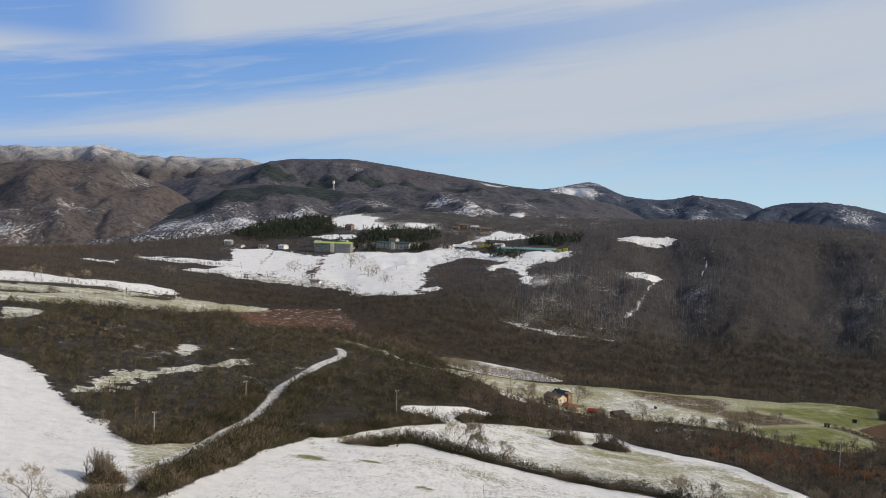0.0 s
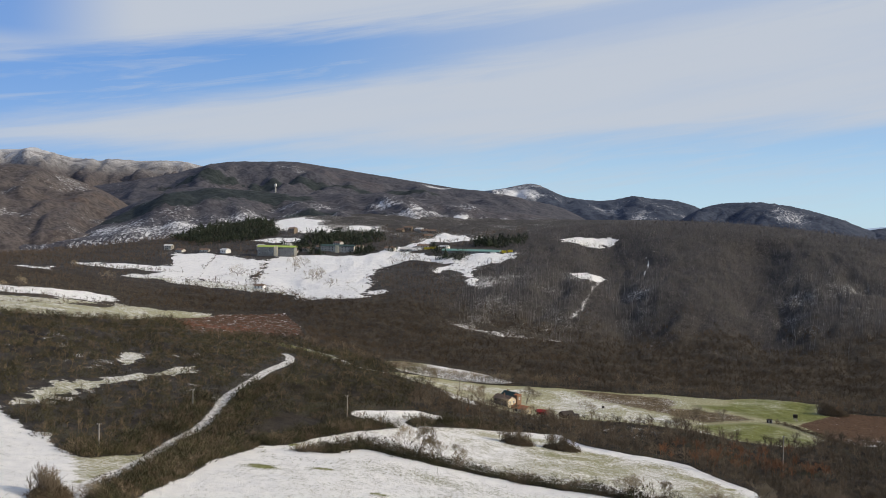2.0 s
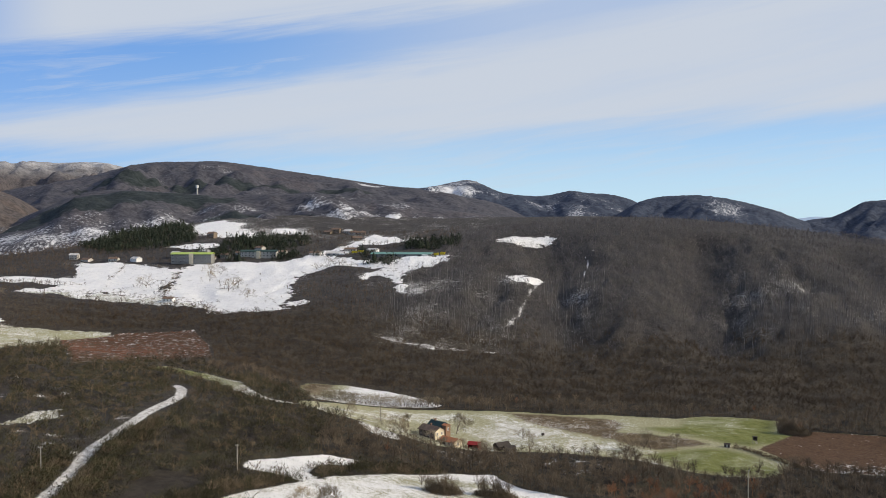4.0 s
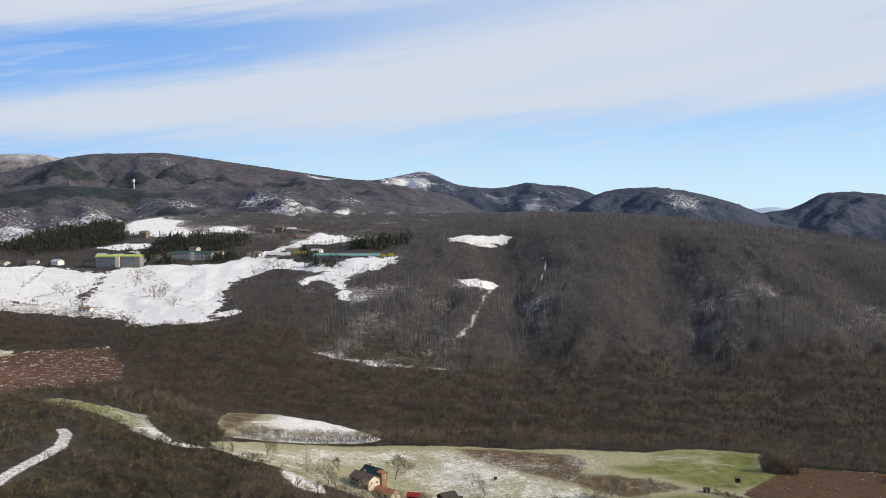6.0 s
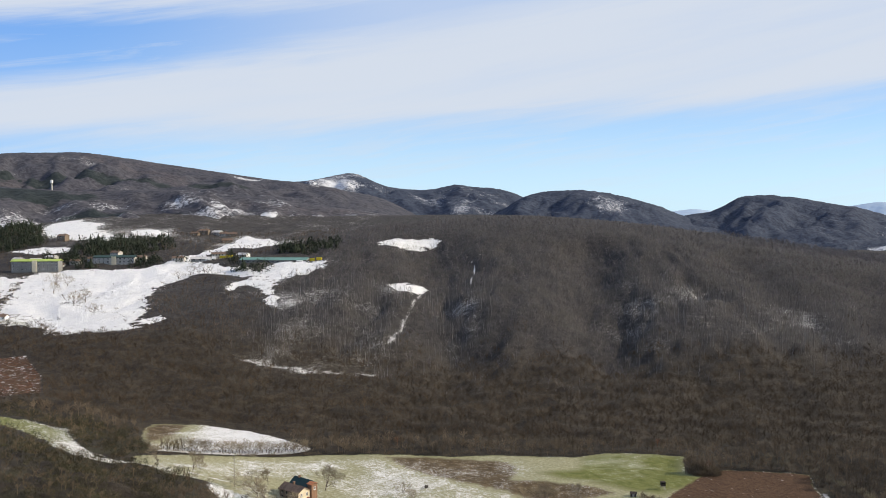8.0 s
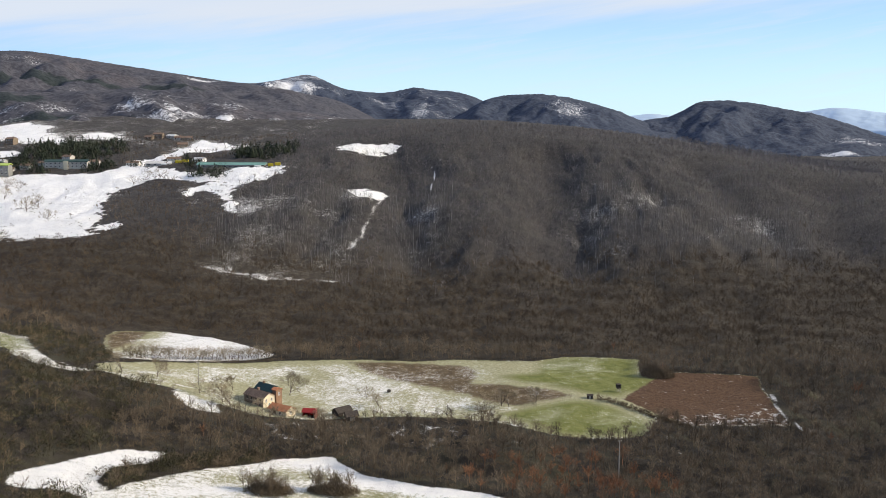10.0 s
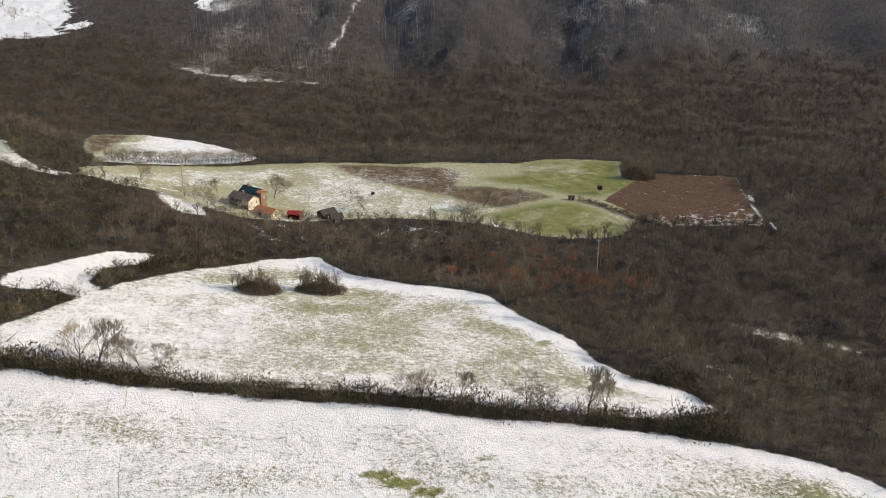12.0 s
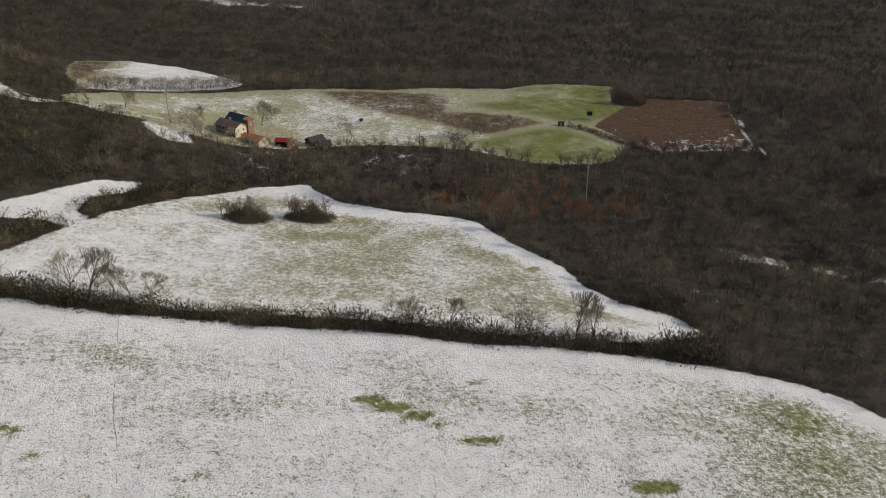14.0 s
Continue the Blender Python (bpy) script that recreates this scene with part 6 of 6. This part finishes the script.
for px, py, n in ((-256, 886, 6), (-249, 886, 6), (-158, 846, 5), (-151, 844, 5)):
    container(px, py, rng.uniform(-8, 8), n, YELLOW, "yellow container standing by the barn")


def water_tower(x, y, tall):
    """A pale slender shaft that widens to a tank at its head."""
    ob = empty("water_tower", x, y, ground_at(x, y) - 1.0)
    for name, r0, r1, z0, z1, mat in (("shaft", 1.5, 1.2, -2, tall * 0.68, CONCRETE), ("neck", 1.2, 2.2, tall * 0.68, tall * 0.76, CONCRETE), ("tank", 2.2, 2.3, tall * 0.76, tall, WHITE), ("cap", 2.4, 0.4, tall, tall + 1.2, CONCRETE)):
        bm = bmesh.new()
        bmesh.ops.create_cone(bm, cap_ends=True, segments=20, radius1=r0, radius2=r1, depth=z1 - z0, matrix=pose(0, 0, (z0 + z1) / 2))
        part(name, bm, mat, ob)
    tagged(ob, "pale concrete water tower on the wooded hill above the village", "water tower")
    return ob


tower = water_tower(-657, 1353, 17)
tower.location.z = 155


def ruined_shed(x, y, turn):
    """A collapsing barn: broken walls and a tiled roof with bare rafters."""
    ob = empty("ruined_barn", x, y, ground_at(x, y) - 0.2, turn)
    part("back_wall", block(-4, 4, 2.3, 2.7, -0.5, 2.6), STONE, ob)
    for s in (-4, 3.6):
        part("side_wall", block(s, s + 0.4, -2.3, 2.3, -0.5, 2.2), STONE, ob)
    for i in range(9):
        bm = block(-3.9 + i * 0.95, -3.78 + i * 0.95, -3.0, 0.2, 0, 0.14)
        bmesh.ops.rotate(bm, verts=bm.verts[:], matrix=Matrix.Rotation(radians(22), 3, "X"))
        bmesh.ops.translate(bm, verts=bm.verts[:], vec=(0, 0.1, 3.5))
        part("rafter", bm, GREY_WOOD, ob)
    part("roof", pitched_roof(-4, 0.8, -2.5, 2.5, 2.4, 3.6, 0.15, 0.3), OLD_TILE, ob, "half-fallen terracotta tile roof")
    tagged(ob, "ruined stone barn with half-fallen tile roof and bare rafters", "barn")


ruined_shed(-130, 58, 35)


rut([(-68, 182), (-63, 164), (-59, 147), (-54, 133), (-51, 122)], 0.09, RUT, 0.05, "narrow muddy grass rut across the snow")
